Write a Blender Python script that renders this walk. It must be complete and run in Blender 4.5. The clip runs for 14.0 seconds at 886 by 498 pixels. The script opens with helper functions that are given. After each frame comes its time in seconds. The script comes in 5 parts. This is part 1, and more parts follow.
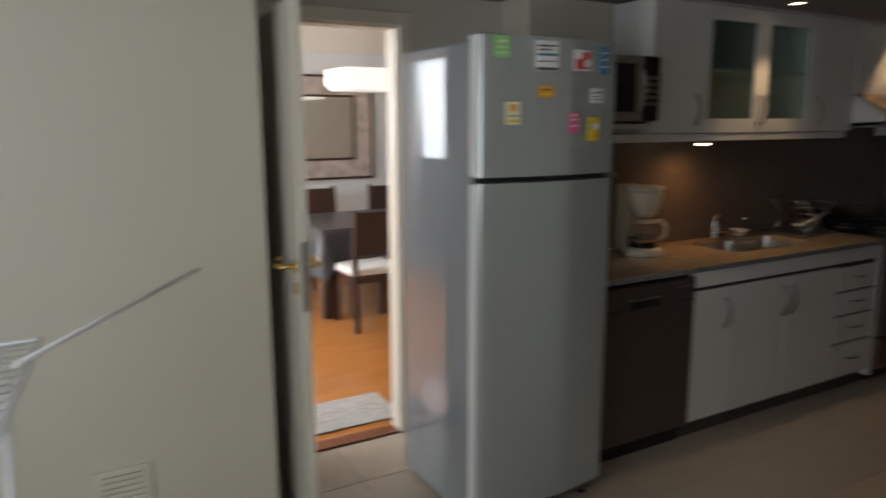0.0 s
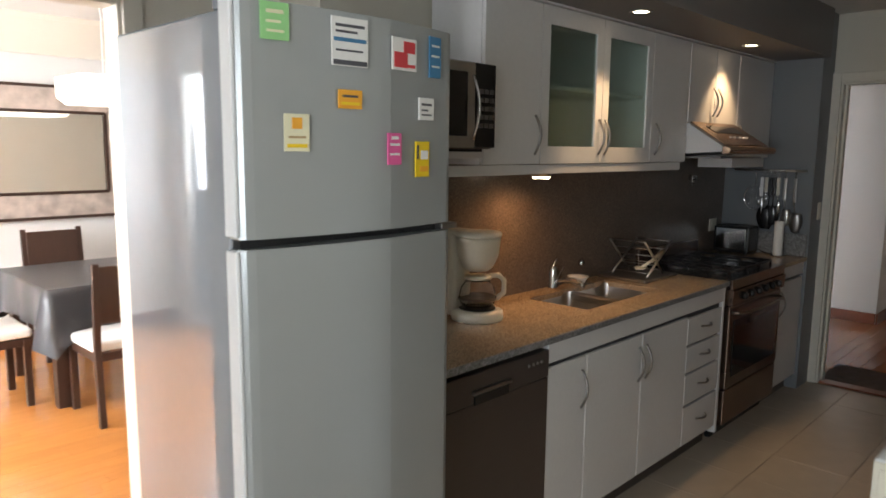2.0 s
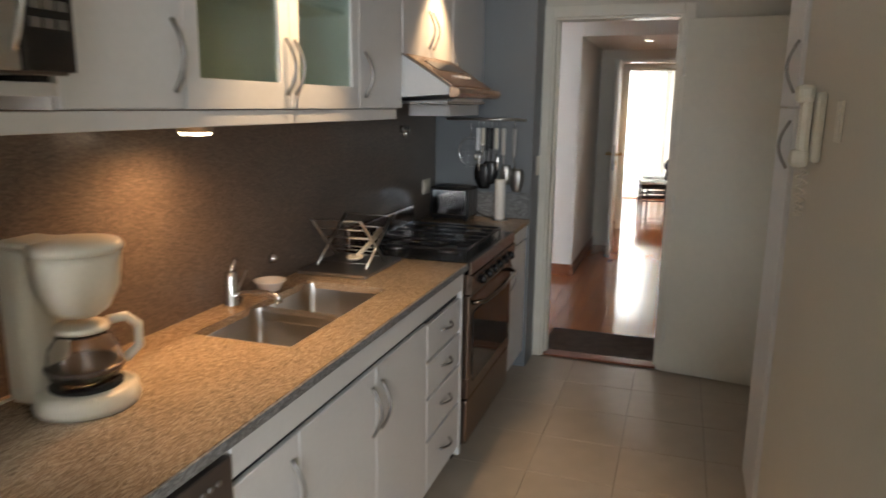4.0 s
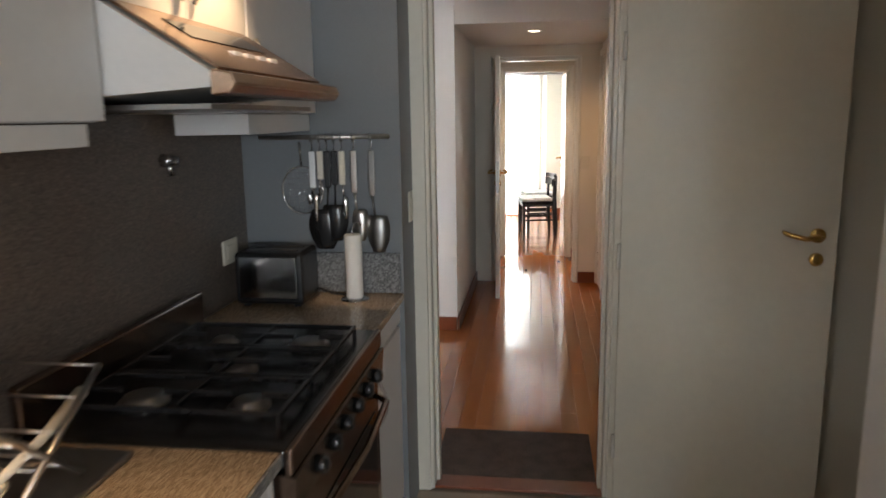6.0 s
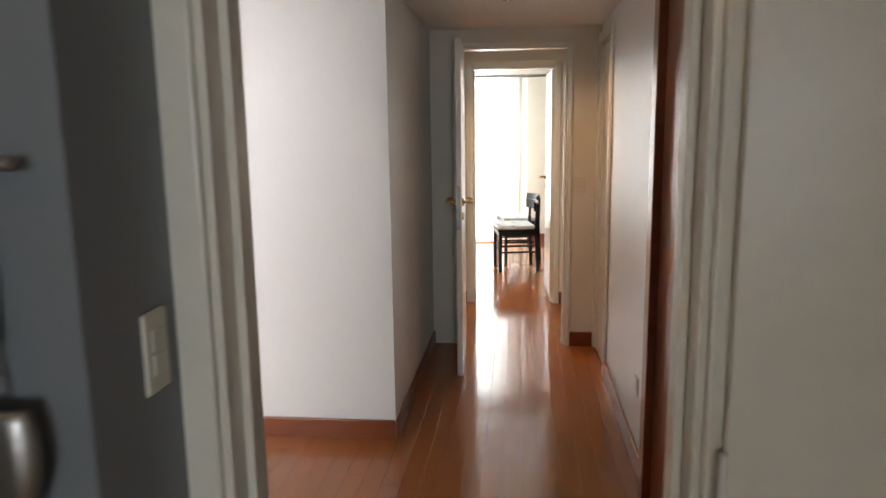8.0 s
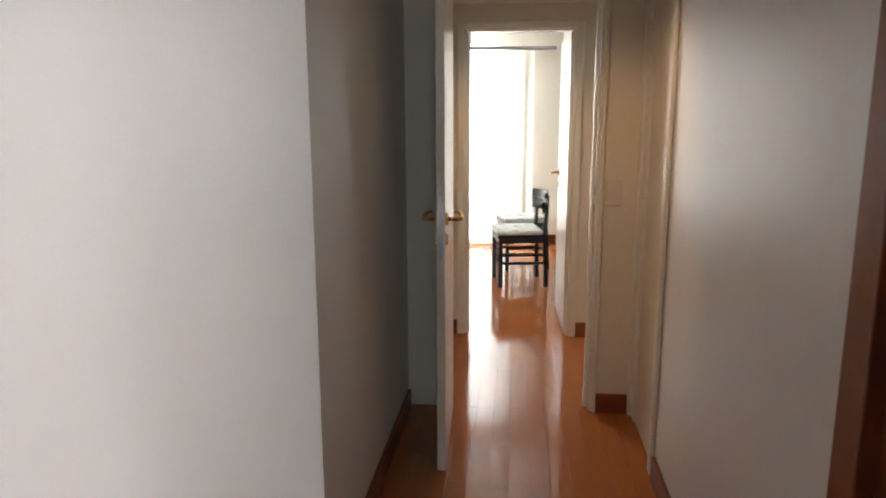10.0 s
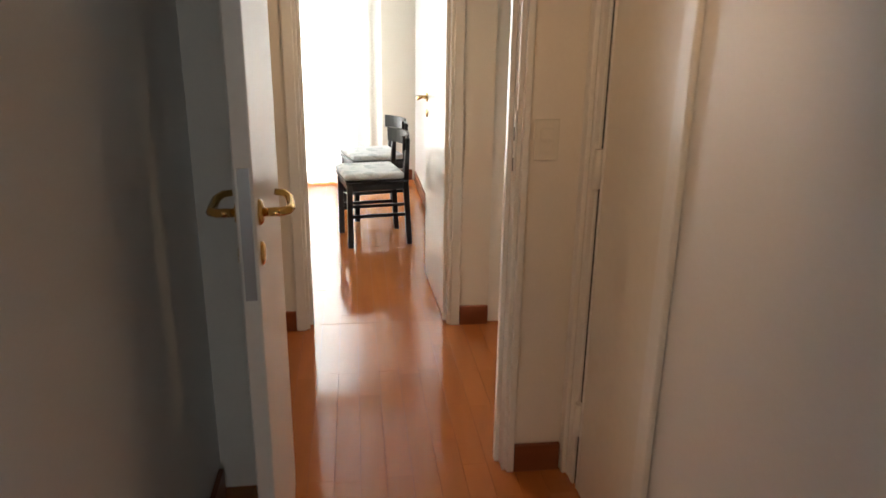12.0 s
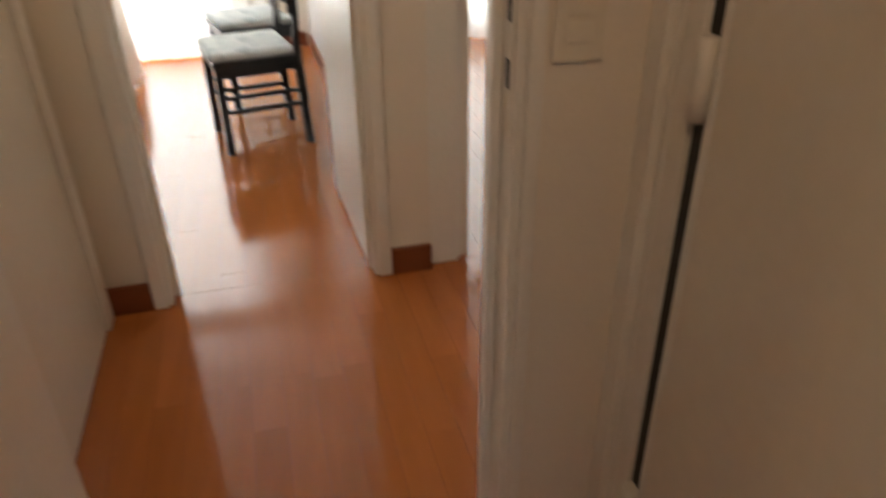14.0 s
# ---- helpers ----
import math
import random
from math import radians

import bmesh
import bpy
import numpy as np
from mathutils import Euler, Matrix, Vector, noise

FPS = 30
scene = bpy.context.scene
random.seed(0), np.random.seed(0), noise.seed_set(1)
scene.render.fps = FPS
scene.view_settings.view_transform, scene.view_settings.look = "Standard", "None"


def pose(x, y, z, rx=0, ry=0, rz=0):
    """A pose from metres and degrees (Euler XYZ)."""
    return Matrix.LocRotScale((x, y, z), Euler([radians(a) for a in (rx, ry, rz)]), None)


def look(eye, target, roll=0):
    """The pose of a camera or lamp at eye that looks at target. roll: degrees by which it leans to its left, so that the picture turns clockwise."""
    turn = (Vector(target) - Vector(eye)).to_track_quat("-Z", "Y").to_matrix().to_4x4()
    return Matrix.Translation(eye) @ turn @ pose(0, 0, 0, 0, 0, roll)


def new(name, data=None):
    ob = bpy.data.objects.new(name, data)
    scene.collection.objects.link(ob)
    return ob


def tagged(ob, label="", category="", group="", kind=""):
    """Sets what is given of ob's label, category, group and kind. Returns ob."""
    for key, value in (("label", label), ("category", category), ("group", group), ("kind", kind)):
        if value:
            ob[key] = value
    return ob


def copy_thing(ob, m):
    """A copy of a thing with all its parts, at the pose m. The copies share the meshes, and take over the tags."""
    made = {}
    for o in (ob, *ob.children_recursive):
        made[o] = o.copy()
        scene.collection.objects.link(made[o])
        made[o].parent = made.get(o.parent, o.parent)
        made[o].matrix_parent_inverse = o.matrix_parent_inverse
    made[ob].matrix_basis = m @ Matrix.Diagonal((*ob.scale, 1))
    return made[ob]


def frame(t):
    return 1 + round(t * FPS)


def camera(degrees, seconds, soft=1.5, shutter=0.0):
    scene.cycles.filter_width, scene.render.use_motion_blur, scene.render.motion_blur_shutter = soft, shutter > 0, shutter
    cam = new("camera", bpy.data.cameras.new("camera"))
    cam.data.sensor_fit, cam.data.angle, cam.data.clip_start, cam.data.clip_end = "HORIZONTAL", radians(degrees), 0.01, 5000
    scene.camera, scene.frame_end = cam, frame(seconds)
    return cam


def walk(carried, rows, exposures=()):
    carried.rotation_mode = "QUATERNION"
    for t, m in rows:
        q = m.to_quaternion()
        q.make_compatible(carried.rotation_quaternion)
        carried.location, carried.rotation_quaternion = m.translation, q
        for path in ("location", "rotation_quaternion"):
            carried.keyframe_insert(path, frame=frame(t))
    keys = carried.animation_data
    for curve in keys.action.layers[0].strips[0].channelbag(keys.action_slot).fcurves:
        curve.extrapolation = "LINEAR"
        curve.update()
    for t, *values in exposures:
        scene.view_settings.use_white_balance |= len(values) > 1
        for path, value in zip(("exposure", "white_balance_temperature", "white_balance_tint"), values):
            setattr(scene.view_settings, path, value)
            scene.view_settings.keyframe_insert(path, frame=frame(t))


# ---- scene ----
cam = camera(64.5, 14.0, soft=1.6, shutter=0.5)
PATH = [
    (0, (1.062, 0.138, 1.607), (2.036, 1.848, 1.247), -0.1),
    (0.5, (1.219, 0.265, 1.634), (2.552, 1.717, 1.295), 1.0),
    (1, (1.276, 0.41, 1.607), (2.667, 1.808, 1.272), 0.4),
    (1.5, (1.423, 0.695, 1.61), (2.862, 2.024, 1.204), -0.4),
    (2, (1.656, 0.928, 1.602), (3.078, 2.305, 1.318), 0.6),
    (2.5, (1.833, 1.146, 1.601), (3.36, 2.404, 1.308), 0.5),
    (3, (1.985, 1.366, 1.601), (3.706, 2.303, 1.204), 0.0),
    (3.5, (2.322, 1.487, 1.555), (4.119, 2.264, 1.145), -1.0),
    (4, (2.662, 1.598, 1.56), (4.52, 2.218, 1.156), 0.7),
    (4.2, (2.762, 1.67, 1.541), (4.652, 2.188, 1.141), 1.0),
    (6.3, (4.473, 1.922, 1.54), (6.422, 2.178, 1.175), -0.7),
    (6.5, (4.649, 1.911, 1.521), (6.599, 2.175, 1.163), -0.1),
    (7, (5.085, 1.881, 1.523), (7.04, 2.151, 1.201), 1.1),
    (7.5, (5.497, 1.902, 1.51), (7.468, 2.082, 1.22), -0.3),
    (7.7, (5.658, 1.895, 1.51), (7.624, 2.087, 1.196), -0.7),
    (9.8, (7.258, 1.91, 1.49), (9.204, 2.162, 1.104), -0.4),
    (10, (7.32, 1.946, 1.501), (9.271, 2.154, 1.116), -0.2),
    (10.5, (7.707, 2.015, 1.483), (9.675, 2.013, 1.124), 0.0),
    (11, (8.032, 2.02, 1.464), (9.991, 2.027, 1.061), -0.5),
    (11.5, (8.4, 1.993, 1.453), (10.336, 2.0, 0.95), 1.0),
    (12, (8.737, 2.039, 1.431), (10.626, 1.798, 0.822), 0.8),
    (12.5, (9.115, 1.966, 1.407), (11.002, 1.779, 0.771), -0.7),
    (13, (9.408, 1.927, 1.41), (11.302, 1.962, 0.767), 0.1),
    (13.5, (9.7, 1.916, 1.361), (11.548, 1.816, 0.603), -1.1),
    (14, (9.846, 1.912, 1.312), (11.523, 1.468, 0.317), -0.7),
]
EXPOSURES = [(0.0, -1.35), (0.5, -0.7), (1.0, -0.5), (2.0, -0.2), (3.0, 0.05), (4.0, 0.65), (6.5, 0.8), (7.5, 0.75), (9.8, 0.45), (11.0, 0.35), (12.5, 0.48), (13.3, 0.4), (14.0, 0.12)]
walk(cam, [(t, look(eye, target, roll)) for t, eye, target, roll in PATH], EXPOSURES)

# ---- world and light ----
world = bpy.data.worlds.new("sky")
scene.world = world
world.use_nodes = True
wn = world.node_tree
sky = wn.nodes.new("ShaderNodeTexSky")
sky.sky_type = "NISHITA"
sky.sun_disc = False
sky.sun_elevation, sky.sun_rotation = radians(48), radians(-60)
wn.links.new(sky.outputs[0], wn.nodes["Background"].inputs[0])
wn.nodes["Background"].inputs[1].default_value = 0.12
sun = new("sun", bpy.data.lights.new("sun", "SUN"))
sun.data.energy, sun.data.angle, sun.data.color = 3.0, radians(0.5), (1, 0.95, 0.87)
sun.matrix_world = look((-40, 30, 50), (0, 0, 0))


def area(name, eye, target, w, h, watts, colour):
    ob = new(name, bpy.data.lights.new(name, "AREA"))
    ob.data.shape, ob.data.size, ob.data.size_y = "RECTANGLE", w, h
    ob.data.energy, ob.data.color = watts, colour
    ob.matrix_world = look(eye, target)
    return ob


def spot(name, eye, target, watts, colour, degrees=70, blend=0.6, radius=0.03):
    ob = new(name, bpy.data.lights.new(name, "SPOT"))
    ob.data.energy, ob.data.color, ob.data.spot_size = watts, colour, radians(degrees)
    ob.data.spot_blend, ob.data.shadow_soft_size = blend, radius
    ob.matrix_world = look(eye, target)
    return ob


DAY = (0.86, 0.93, 1.0)
WARM = (1.0, 0.66, 0.36)
area("bedroom_window_light", (15.385, 3.1, 1.15), (12, 3.1, 1.1), 1.95, 2.1, 150, (0.95, 0.97, 1.0))
area("dining_window_light", (0.17, 5.42, 1.72), (4, 5.42, 1.5), 3.0, 1.0, 265, (0.95, 0.97, 1.0))
area("laundry_window_light", (-0.55, 0.6, 1.5), (3, 1.2, 1.3), 1.5, 1.2, 80, DAY)
area("side_room_window_light", (15.26, -0.2, 1.2), (12, -0.2, 1.1), 1.8, 2.0, 80, (0.95, 0.97, 1.0))
spot("soffit_lamp_light", (4.52, 2.52, 2.17), (4.52, 2.5, 0), 30, WARM, 80)
spot("soffit_lamp_light", (5.82, 2.54, 2.17), (5.82, 2.72, 1.5), 24, WARM, 84, 0.8)
spot("cabinet_lamp_light", (4.2, 2.79, 1.468), (4.2, 2.86, 0), 10, (1.0, 0.5, 0.2), 165, 0.9, 0.02)
spot("vestibule_lamp_light", (11.4, 1.95, 2.12), (11.4, 1.95, 0), 16, (1.0, 0.64, 0.34), 130, 0.9)
spot("hall_lamp_light", (9.65, 1.95, 2.12), (10.5, 1.42, 0.9), 15, (1.0, 0.6, 0.32), 80, 0.9)

# ---- materials ----


def material(name, colour, rough=0.5, metal=0.0, vary=0.06, grain=40.0, bump=0.02, stain=1.5, island=0.0, coat=0.0,
             stretch=(1, 1, 1)):
    m = bpy.data.materials.new(name)
    m.use_nodes = True
    n, l = m.node_tree.nodes, m.node_tree.links
    b = n["Principled BSDF"]
    b.inputs["Metallic"].default_value = metal
    b.inputs["Coat Weight"].default_value = coat
    tc = n.new("ShaderNodeTexCoord")
    mp = n.new("ShaderNodeMapping")
    mp.inputs["Scale"].default_value = stretch
    l.new(tc.outputs["Object"], mp.inputs[0])
    fine, broad = n.new("ShaderNodeTexNoise"), n.new("ShaderNodeTexNoise")
    fine.inputs["Scale"].default_value, broad.inputs["Scale"].default_value = grain, stain
    fine.inputs["Detail"].default_value = 4
    for q in (fine, broad):
        l.new(mp.outputs[0], q.inputs["Vector"])
    add = n.new("ShaderNodeMath")
    l.new(fine.outputs[0], add.inputs[0])
    l.new(broad.outputs[0], add.inputs[1])
    last = add.outputs[0]
    if island:
        info = n.new("ShaderNodeObjectInfo")
        geo = n.new("ShaderNodeNewGeometry")
        s1 = n.new("ShaderNodeMath")
        l.new(info.outputs["Random"], s1.inputs[0])
        l.new(geo.outputs["Random Per Island"], s1.inputs[1])
        s2 = n.new("ShaderNodeMath")
        s2.operation = "MULTIPLY_ADD"
        s2.inputs[1].default_value = island
        l.new(s1.outputs[0], s2.inputs[0])
        l.new(last, s2.inputs[2])
        last = s2.outputs[0]
    rng = n.new("ShaderNodeMapRange")
    rng.inputs["From Min"].default_value, rng.inputs["From Max"].default_value = 0.6, 1.4 + 2 * island
    rng.inputs["To Min"].default_value, rng.inputs["To Max"].default_value = 1 - vary, 1 + vary
    rng.clamp = False
    l.new(last, rng.inputs[0])
    mul = n.new("ShaderNodeVectorMath")
    mul.operation = "SCALE"
    mul.inputs[0].default_value = colour
    l.new(rng.outputs[0], mul.inputs["Scale"])
    l.new(mul.outputs[0], b.inputs["Base Color"])
    rr = n.new("ShaderNodeMapRange")
    rr.inputs["To Min"].default_value, rr.inputs["To Max"].default_value = rough * 0.88, min(1, rough * 1.12)
    rr.clamp = False
    l.new(broad.outputs[0], rr.inputs[0])
    l.new(rr.outputs[0], b.inputs["Roughness"])
    if bump:
        bp = n.new("ShaderNodeBump")
        bp.inputs["Strength"].default_value, bp.inputs["Distance"].default_value = bump * 4, 0.002
        l.new(fine.outputs[0], bp.inputs["Height"])
        l.new(bp.outputs[0], b.inputs["Normal"])
    return m


def speckled(name, stops, scale, rough, noise_scale=3.0):
    """Stone of crystals: a colour ramp over small cells."""
    m = bpy.data.materials.new(name)
    m.use_nodes = True
    n, l = m.node_tree.nodes, m.node_tree.links
    b = n["Principled BSDF"]
    tc = n.new("ShaderNodeTexCoord")
    cell = n.new("ShaderNodeTexVoronoi")
    cell.inputs["Scale"].default_value = scale
    l.new(tc.outputs["Object"], cell.inputs["Vector"])
    broad = n.new("ShaderNodeTexNoise")
    broad.inputs["Scale"].default_value = noise_scale
    l.new(tc.outputs["Object"], broad.inputs["Vector"])
    sep = n.new("ShaderNodeSeparateColor")
    l.new(cell.outputs["Color"], sep.inputs[0])
    mix = n.new("ShaderNodeMath")
    mix.operation = "MULTIPLY_ADD"
    mix.inputs[1].default_value = 0.75
    sub = n.new("ShaderNodeMath")
    sub.operation = "MULTIPLY"
    sub.inputs[1].default_value = 0.3
    l.new(broad.outputs[0], sub.inputs[0])
    l.new(sep.outputs[0], mix.inputs[0])
    l.new(sub.outputs[0], mix.inputs[2])
    ramp = n.new("ShaderNodeValToRGB")
    while len(ramp.color_ramp.elements) < len(stops):
        ramp.color_ramp.elements.new(0.5)
    for e, (p, c) in zip(ramp.color_ramp.elements, stops):
        e.position, e.color = p, (*c, 1)
    l.new(mix.outputs[0], ramp.inputs[0])
    l.new(ramp.outputs[0], b.inputs["Base Color"])
    b.inputs["Roughness"].default_value = rough
    return m


def glass(name, tint=(1, 1, 1), rough=0.0):
    m = bpy.data.materials.new(name)
    m.use_nodes = True
    b = m.node_tree.nodes["Principled BSDF"]
    b.inputs["Base Color"].default_value = (*tint, 1)
    b.inputs["Roughness"].default_value = rough
    b.inputs["Transmission Weight"].default_value = 1.0
    b.inputs["IOR"].default_value = 1.45
    return m


def glow(name, colour, strength):
    m = bpy.data.materials.new(name)
    m.use_nodes = True
    b = m.node_tree.nodes["Principled BSDF"]
    b.inputs["Base Color"].default_value = (*colour, 1)
    b.inputs["Emission Color"].default_value = (*colour, 1)
    b.inputs["Emission Strength"].default_value = strength
    return m


def sheer(name, colour, share):
    """Thin cloth: part of the light goes through it."""
    m = bpy.data.materials.new(name)
    m.use_nodes = True
    n, l = m.node_tree.nodes, m.node_tree.links
    dif, tra, mix = n.new("ShaderNodeBsdfDiffuse"), n.new("ShaderNodeBsdfTranslucent"), n.new("ShaderNodeMixShader")
    tc, noi, scl = n.new("ShaderNodeTexCoord"), n.new("ShaderNodeTexNoise"), n.new("ShaderNodeMapRange")
    noi.inputs["Scale"].default_value = 180
    scl.inputs["To Min"].default_value, scl.inputs["To Max"].default_value = share - 0.1, share + 0.1
    l.new(tc.outputs["Object"], noi.inputs["Vector"])
    l.new(noi.outputs[0], scl.inputs[0])
    l.new(scl.outputs[0], mix.inputs[0])
    dif.inputs[0].default_value = tra.inputs[0].default_value = (*colour, 1)
    l.new(dif.outputs[0], mix.inputs[1])
    l.new(tra.outputs[0], mix.inputs[2])
    l.new(mix.outputs[0], n["Material Output"].inputs[0])
    return m


M = {
    "wall": material("beige_wall_paint", (0.61, 0.575, 0.49), 0.55, vary=0.04, grain=120, bump=0.03, stain=0.8),
    "wall_hall": material("white_wall_paint", (0.74, 0.74, 0.73), 0.4, vary=0.03, grain=120, bump=0.03, stain=0.8),
    "wall_warm": material("cream_wall_paint", (0.74, 0.69, 0.6), 0.5, vary=0.03, grain=120, bump=0.03),
    "wall_grey": material("grey_wall_paint", (0.175, 0.187, 0.2), 0.45, vary=0.05, grain=120, bump=0.03),
    "ceiling": material("white_ceiling_paint", (0.78, 0.77, 0.74), 0.8, vary=0.03, grain=90),
    "soffit": material("grey_soffit_paint", (0.19, 0.18, 0.175), 0.6, vary=0.05, grain=90),
    "gloss_white": material("white_gloss_enamel", (0.74, 0.72, 0.66), 0.3, vary=0.04, grain=60, bump=0.015),
    "door_cream": material("cream_door_enamel", (0.70, 0.66, 0.57), 0.33, vary=0.04, grain=30, bump=0.015),
    "cab": material("white_cabinet_laminate", (0.66, 0.65, 0.64), 0.36, vary=0.04, grain=70, bump=0.01),
    # Dark colour for sheets and strips that stand for shade between cabinet parts.
    "cab_gap_shade": material("painted_cabinet_gap_shade", (0.05, 0.05, 0.055), 0.7),
    "tile": material("beige_floor_tile", (0.44, 0.37, 0.29), 0.3, vary=0.12, grain=9, bump=0.01, stain=2.2, island=0.12),
    "grout": material("tile_grout", (0.24, 0.2, 0.16), 0.9, vary=0.1),
    "plank": material("orange_brown_parquet", (0.40, 0.135, 0.036), 0.1, vary=0.2, grain=26, bump=0.012, stain=3, island=0.35,
                      coat=0.1, stretch=(0.12, 1, 1)),
    "plank_dining": material("honey_parquet", (0.48, 0.19, 0.05), 0.2, vary=0.2, grain=26, bump=0.012, stain=3, island=0.35,
                             coat=0.25, stretch=(0.12, 1, 1)),
    "plank_gap": material("parquet_joint", (0.24, 0.08, 0.022), 0.4),
    "redwood": material("red_brown_baseboard_wood", (0.2, 0.055, 0.02), 0.3, vary=0.2, grain=30, stretch=(0.15, 0.15, 1)),
    "darkwood": material("dark_brown_wood", (0.045, 0.022, 0.015), 0.35, vary=0.2, grain=30, stretch=(1, 1, 0.15)),
    "blackwood": material("black_lacquered_wood", (0.012, 0.014, 0.018), 0.35, vary=0.15, grain=30),
    "fridge": material("silver_grey_enamel", (0.40, 0.42, 0.42), 0.3, 0.35, vary=0.02, grain=500, bump=0.006, stain=0.5),
    "fridge_side": material("grey_gloss_side_panel", (0.36, 0.39, 0.43), 0.04, 0.25, vary=0.03, grain=40, bump=0.008, stain=3),
    # Base colour darkened to brown for the wood tones the steel reflects.
    "stove_steel": material("steel_with_painted_brown_reflection", (0.22, 0.16, 0.125), 0.28, 1.0, vary=0.06, grain=120, bump=0.02, stretch=(0.05, 1, 1)),
    "copper": material("copper_tinted_steel", (0.40, 0.27, 0.19), 0.26, 1.0, vary=0.06, grain=120, bump=0.02, stretch=(0.05, 1, 1)),
    "chrome": material("chrome", (0.7, 0.7, 0.7), 0.12, 1.0, vary=0.03, bump=0),
    "dark_steel": material("dark_mirror_steel", (0.42, 0.46, 0.5), 0.12, 1.0, vary=0.06, grain=120, bump=0.01),
    "steel": material("brushed_steel", (0.52, 0.5, 0.47), 0.3, 1.0, vary=0.06, grain=120, bump=0.02, stretch=(0.05, 1, 1)),
    "nickel": material("dull_nickel", (0.32, 0.31, 0.3), 0.35, 1.0, vary=0.05, bump=0.01),
    "brass": material("polished_brass", (0.72, 0.47, 0.16), 0.18, 1.0, vary=0.05, bump=0),
    "dw": material("dark_brown_grey_steel", (0.115, 0.095, 0.085), 0.35, 0.6, vary=0.06, grain=160, stretch=(0.05, 1, 1)),
    "black": material("black_enamel", (0.015, 0.015, 0.016), 0.25, vary=0.1, grain=50),
    # Black rubber; also painted in for the shade inside gaps, slots and holes.
    "rubber_and_shade": material("black_rubber_and_gap_shade", (0.02, 0.02, 0.02), 0.7, vary=0.1),
    "plastic": material("off_white_plastic", (0.68, 0.64, 0.54), 0.35, vary=0.04, grain=80, bump=0.01),
    "white": material("white_enamel", (0.78, 0.79, 0.8), 0.25, vary=0.03, grain=80, bump=0.008),
    "paper": material("white_paper", (0.8, 0.79, 0.76), 0.8, vary=0.05, grain=60),
    "granite": speckled("brown_granite", [(0.0, (0.06, 0.045, 0.035)), (0.3, (0.24, 0.175, 0.115)), (0.7, (0.40, 0.30, 0.20)), (1.0, (0.56, 0.46, 0.34))], 260, 0.2),
    "granite_wall": speckled("dark_granite", [(0.0, (0.05, 0.04, 0.035)), (0.4, (0.12, 0.095, 0.078)), (0.75, (0.17, 0.135, 0.11)), (1.0, (0.27, 0.22, 0.18))], 260, 0.32),
    "granite_edge": speckled("grey_granite_edge", [(0.0, (0.05, 0.05, 0.05)), (0.5, (0.16, 0.16, 0.16)), (1.0, (0.34, 0.34, 0.34))], 190, 0.4),
    "mat_dark": material("brown_doormat", (0.085, 0.06, 0.048), 0.95, vary=0.5, grain=160, bump=0.25, stain=14),
    "rug": speckled("grey_speckled_rug", [(0.0, (0.22, 0.21, 0.2)), (0.35, (0.36, 0.35, 0.34)), (0.6, (0.46, 0.45, 0.43)), (1.0, (0.58, 0.56, 0.54))], 110, 0.95),
    "cloth_grey": material("dark_grey_tablecloth", (0.045, 0.045, 0.05), 0.3, vary=0.12, grain=200, bump=0.04),
    "cushion_white": material("white_seat_cloth", (0.75, 0.74, 0.72), 0.8, vary=0.05, grain=150, bump=0.06),
    "cushion_pale": speckled("pale_patterned_cushion", [(0.0, (0.4, 0.45, 0.46)), (0.5, (0.66, 0.69, 0.68)), (1.0, (0.78, 0.79, 0.77))], 16, 0.85),
    "bedcloth": material("cream_bedspread", (0.75, 0.66, 0.56), 0.85, vary=0.06, grain=150, bump=0.08),
    "curtain": sheer("sheer_white_curtain", (0.86, 0.85, 0.8), 0.45),
    "shade": sheer("white_lampshade", (0.9, 0.89, 0.85), 0.5),
    "mirror": material("mirror_silver", (0.86, 0.85, 0.82), 0.02, 1.0, vary=0.01, bump=0),
    "mirror_frame": material("mottled_pink_silver_leaf", (0.5, 0.42, 0.37), 0.4, 0.2, vary=0.35, grain=12, bump=0.12, stain=7),
    "glass": glass("clear_glass"),
    "dark_glass": material("smoked_black_glass", (0.012, 0.011, 0.011), 0.06, vary=0.05, bump=0),
    "pane": glass("greenish_frosted_glass", (0.42, 0.52, 0.45), 0.16),
    "shade_lit": glow("lit_white_lampshade", (1.0, 0.96, 0.9), 1.6),
    "lamp_on": glow("lit_lamp_glass", (1.0, 0.8, 0.55), 14),
    "concrete": material("balcony_concrete", (0.35, 0.33, 0.31), 0.9, vary=0.15, grain=20),
    "blind": material("white_blind_slat", (0.72, 0.72, 0.68), 0.45, vary=0.03, grain=60, bump=0.01),
}
for key, rgb in {"yellow": (0.85, 0.6, 0.02), "orange": (0.85, 0.4, 0.04), "pink": (0.78, 0.13, 0.34), "green": (0.3, 0.62, 0.25),
                 "red": (0.62, 0.06, 0.07), "blue": (0.06, 0.2, 0.36), "ivory": (0.78, 0.74, 0.52), "ink": (0.08, 0.08, 0.09),
                 "tan": (0.45, 0.32, 0.16)}.items():
    M[key] = material(key + "_print", rgb, 0.5, vary=0.05, grain=80, bump=0)

# ---- mesh helpers ----
ORIGIN = {}


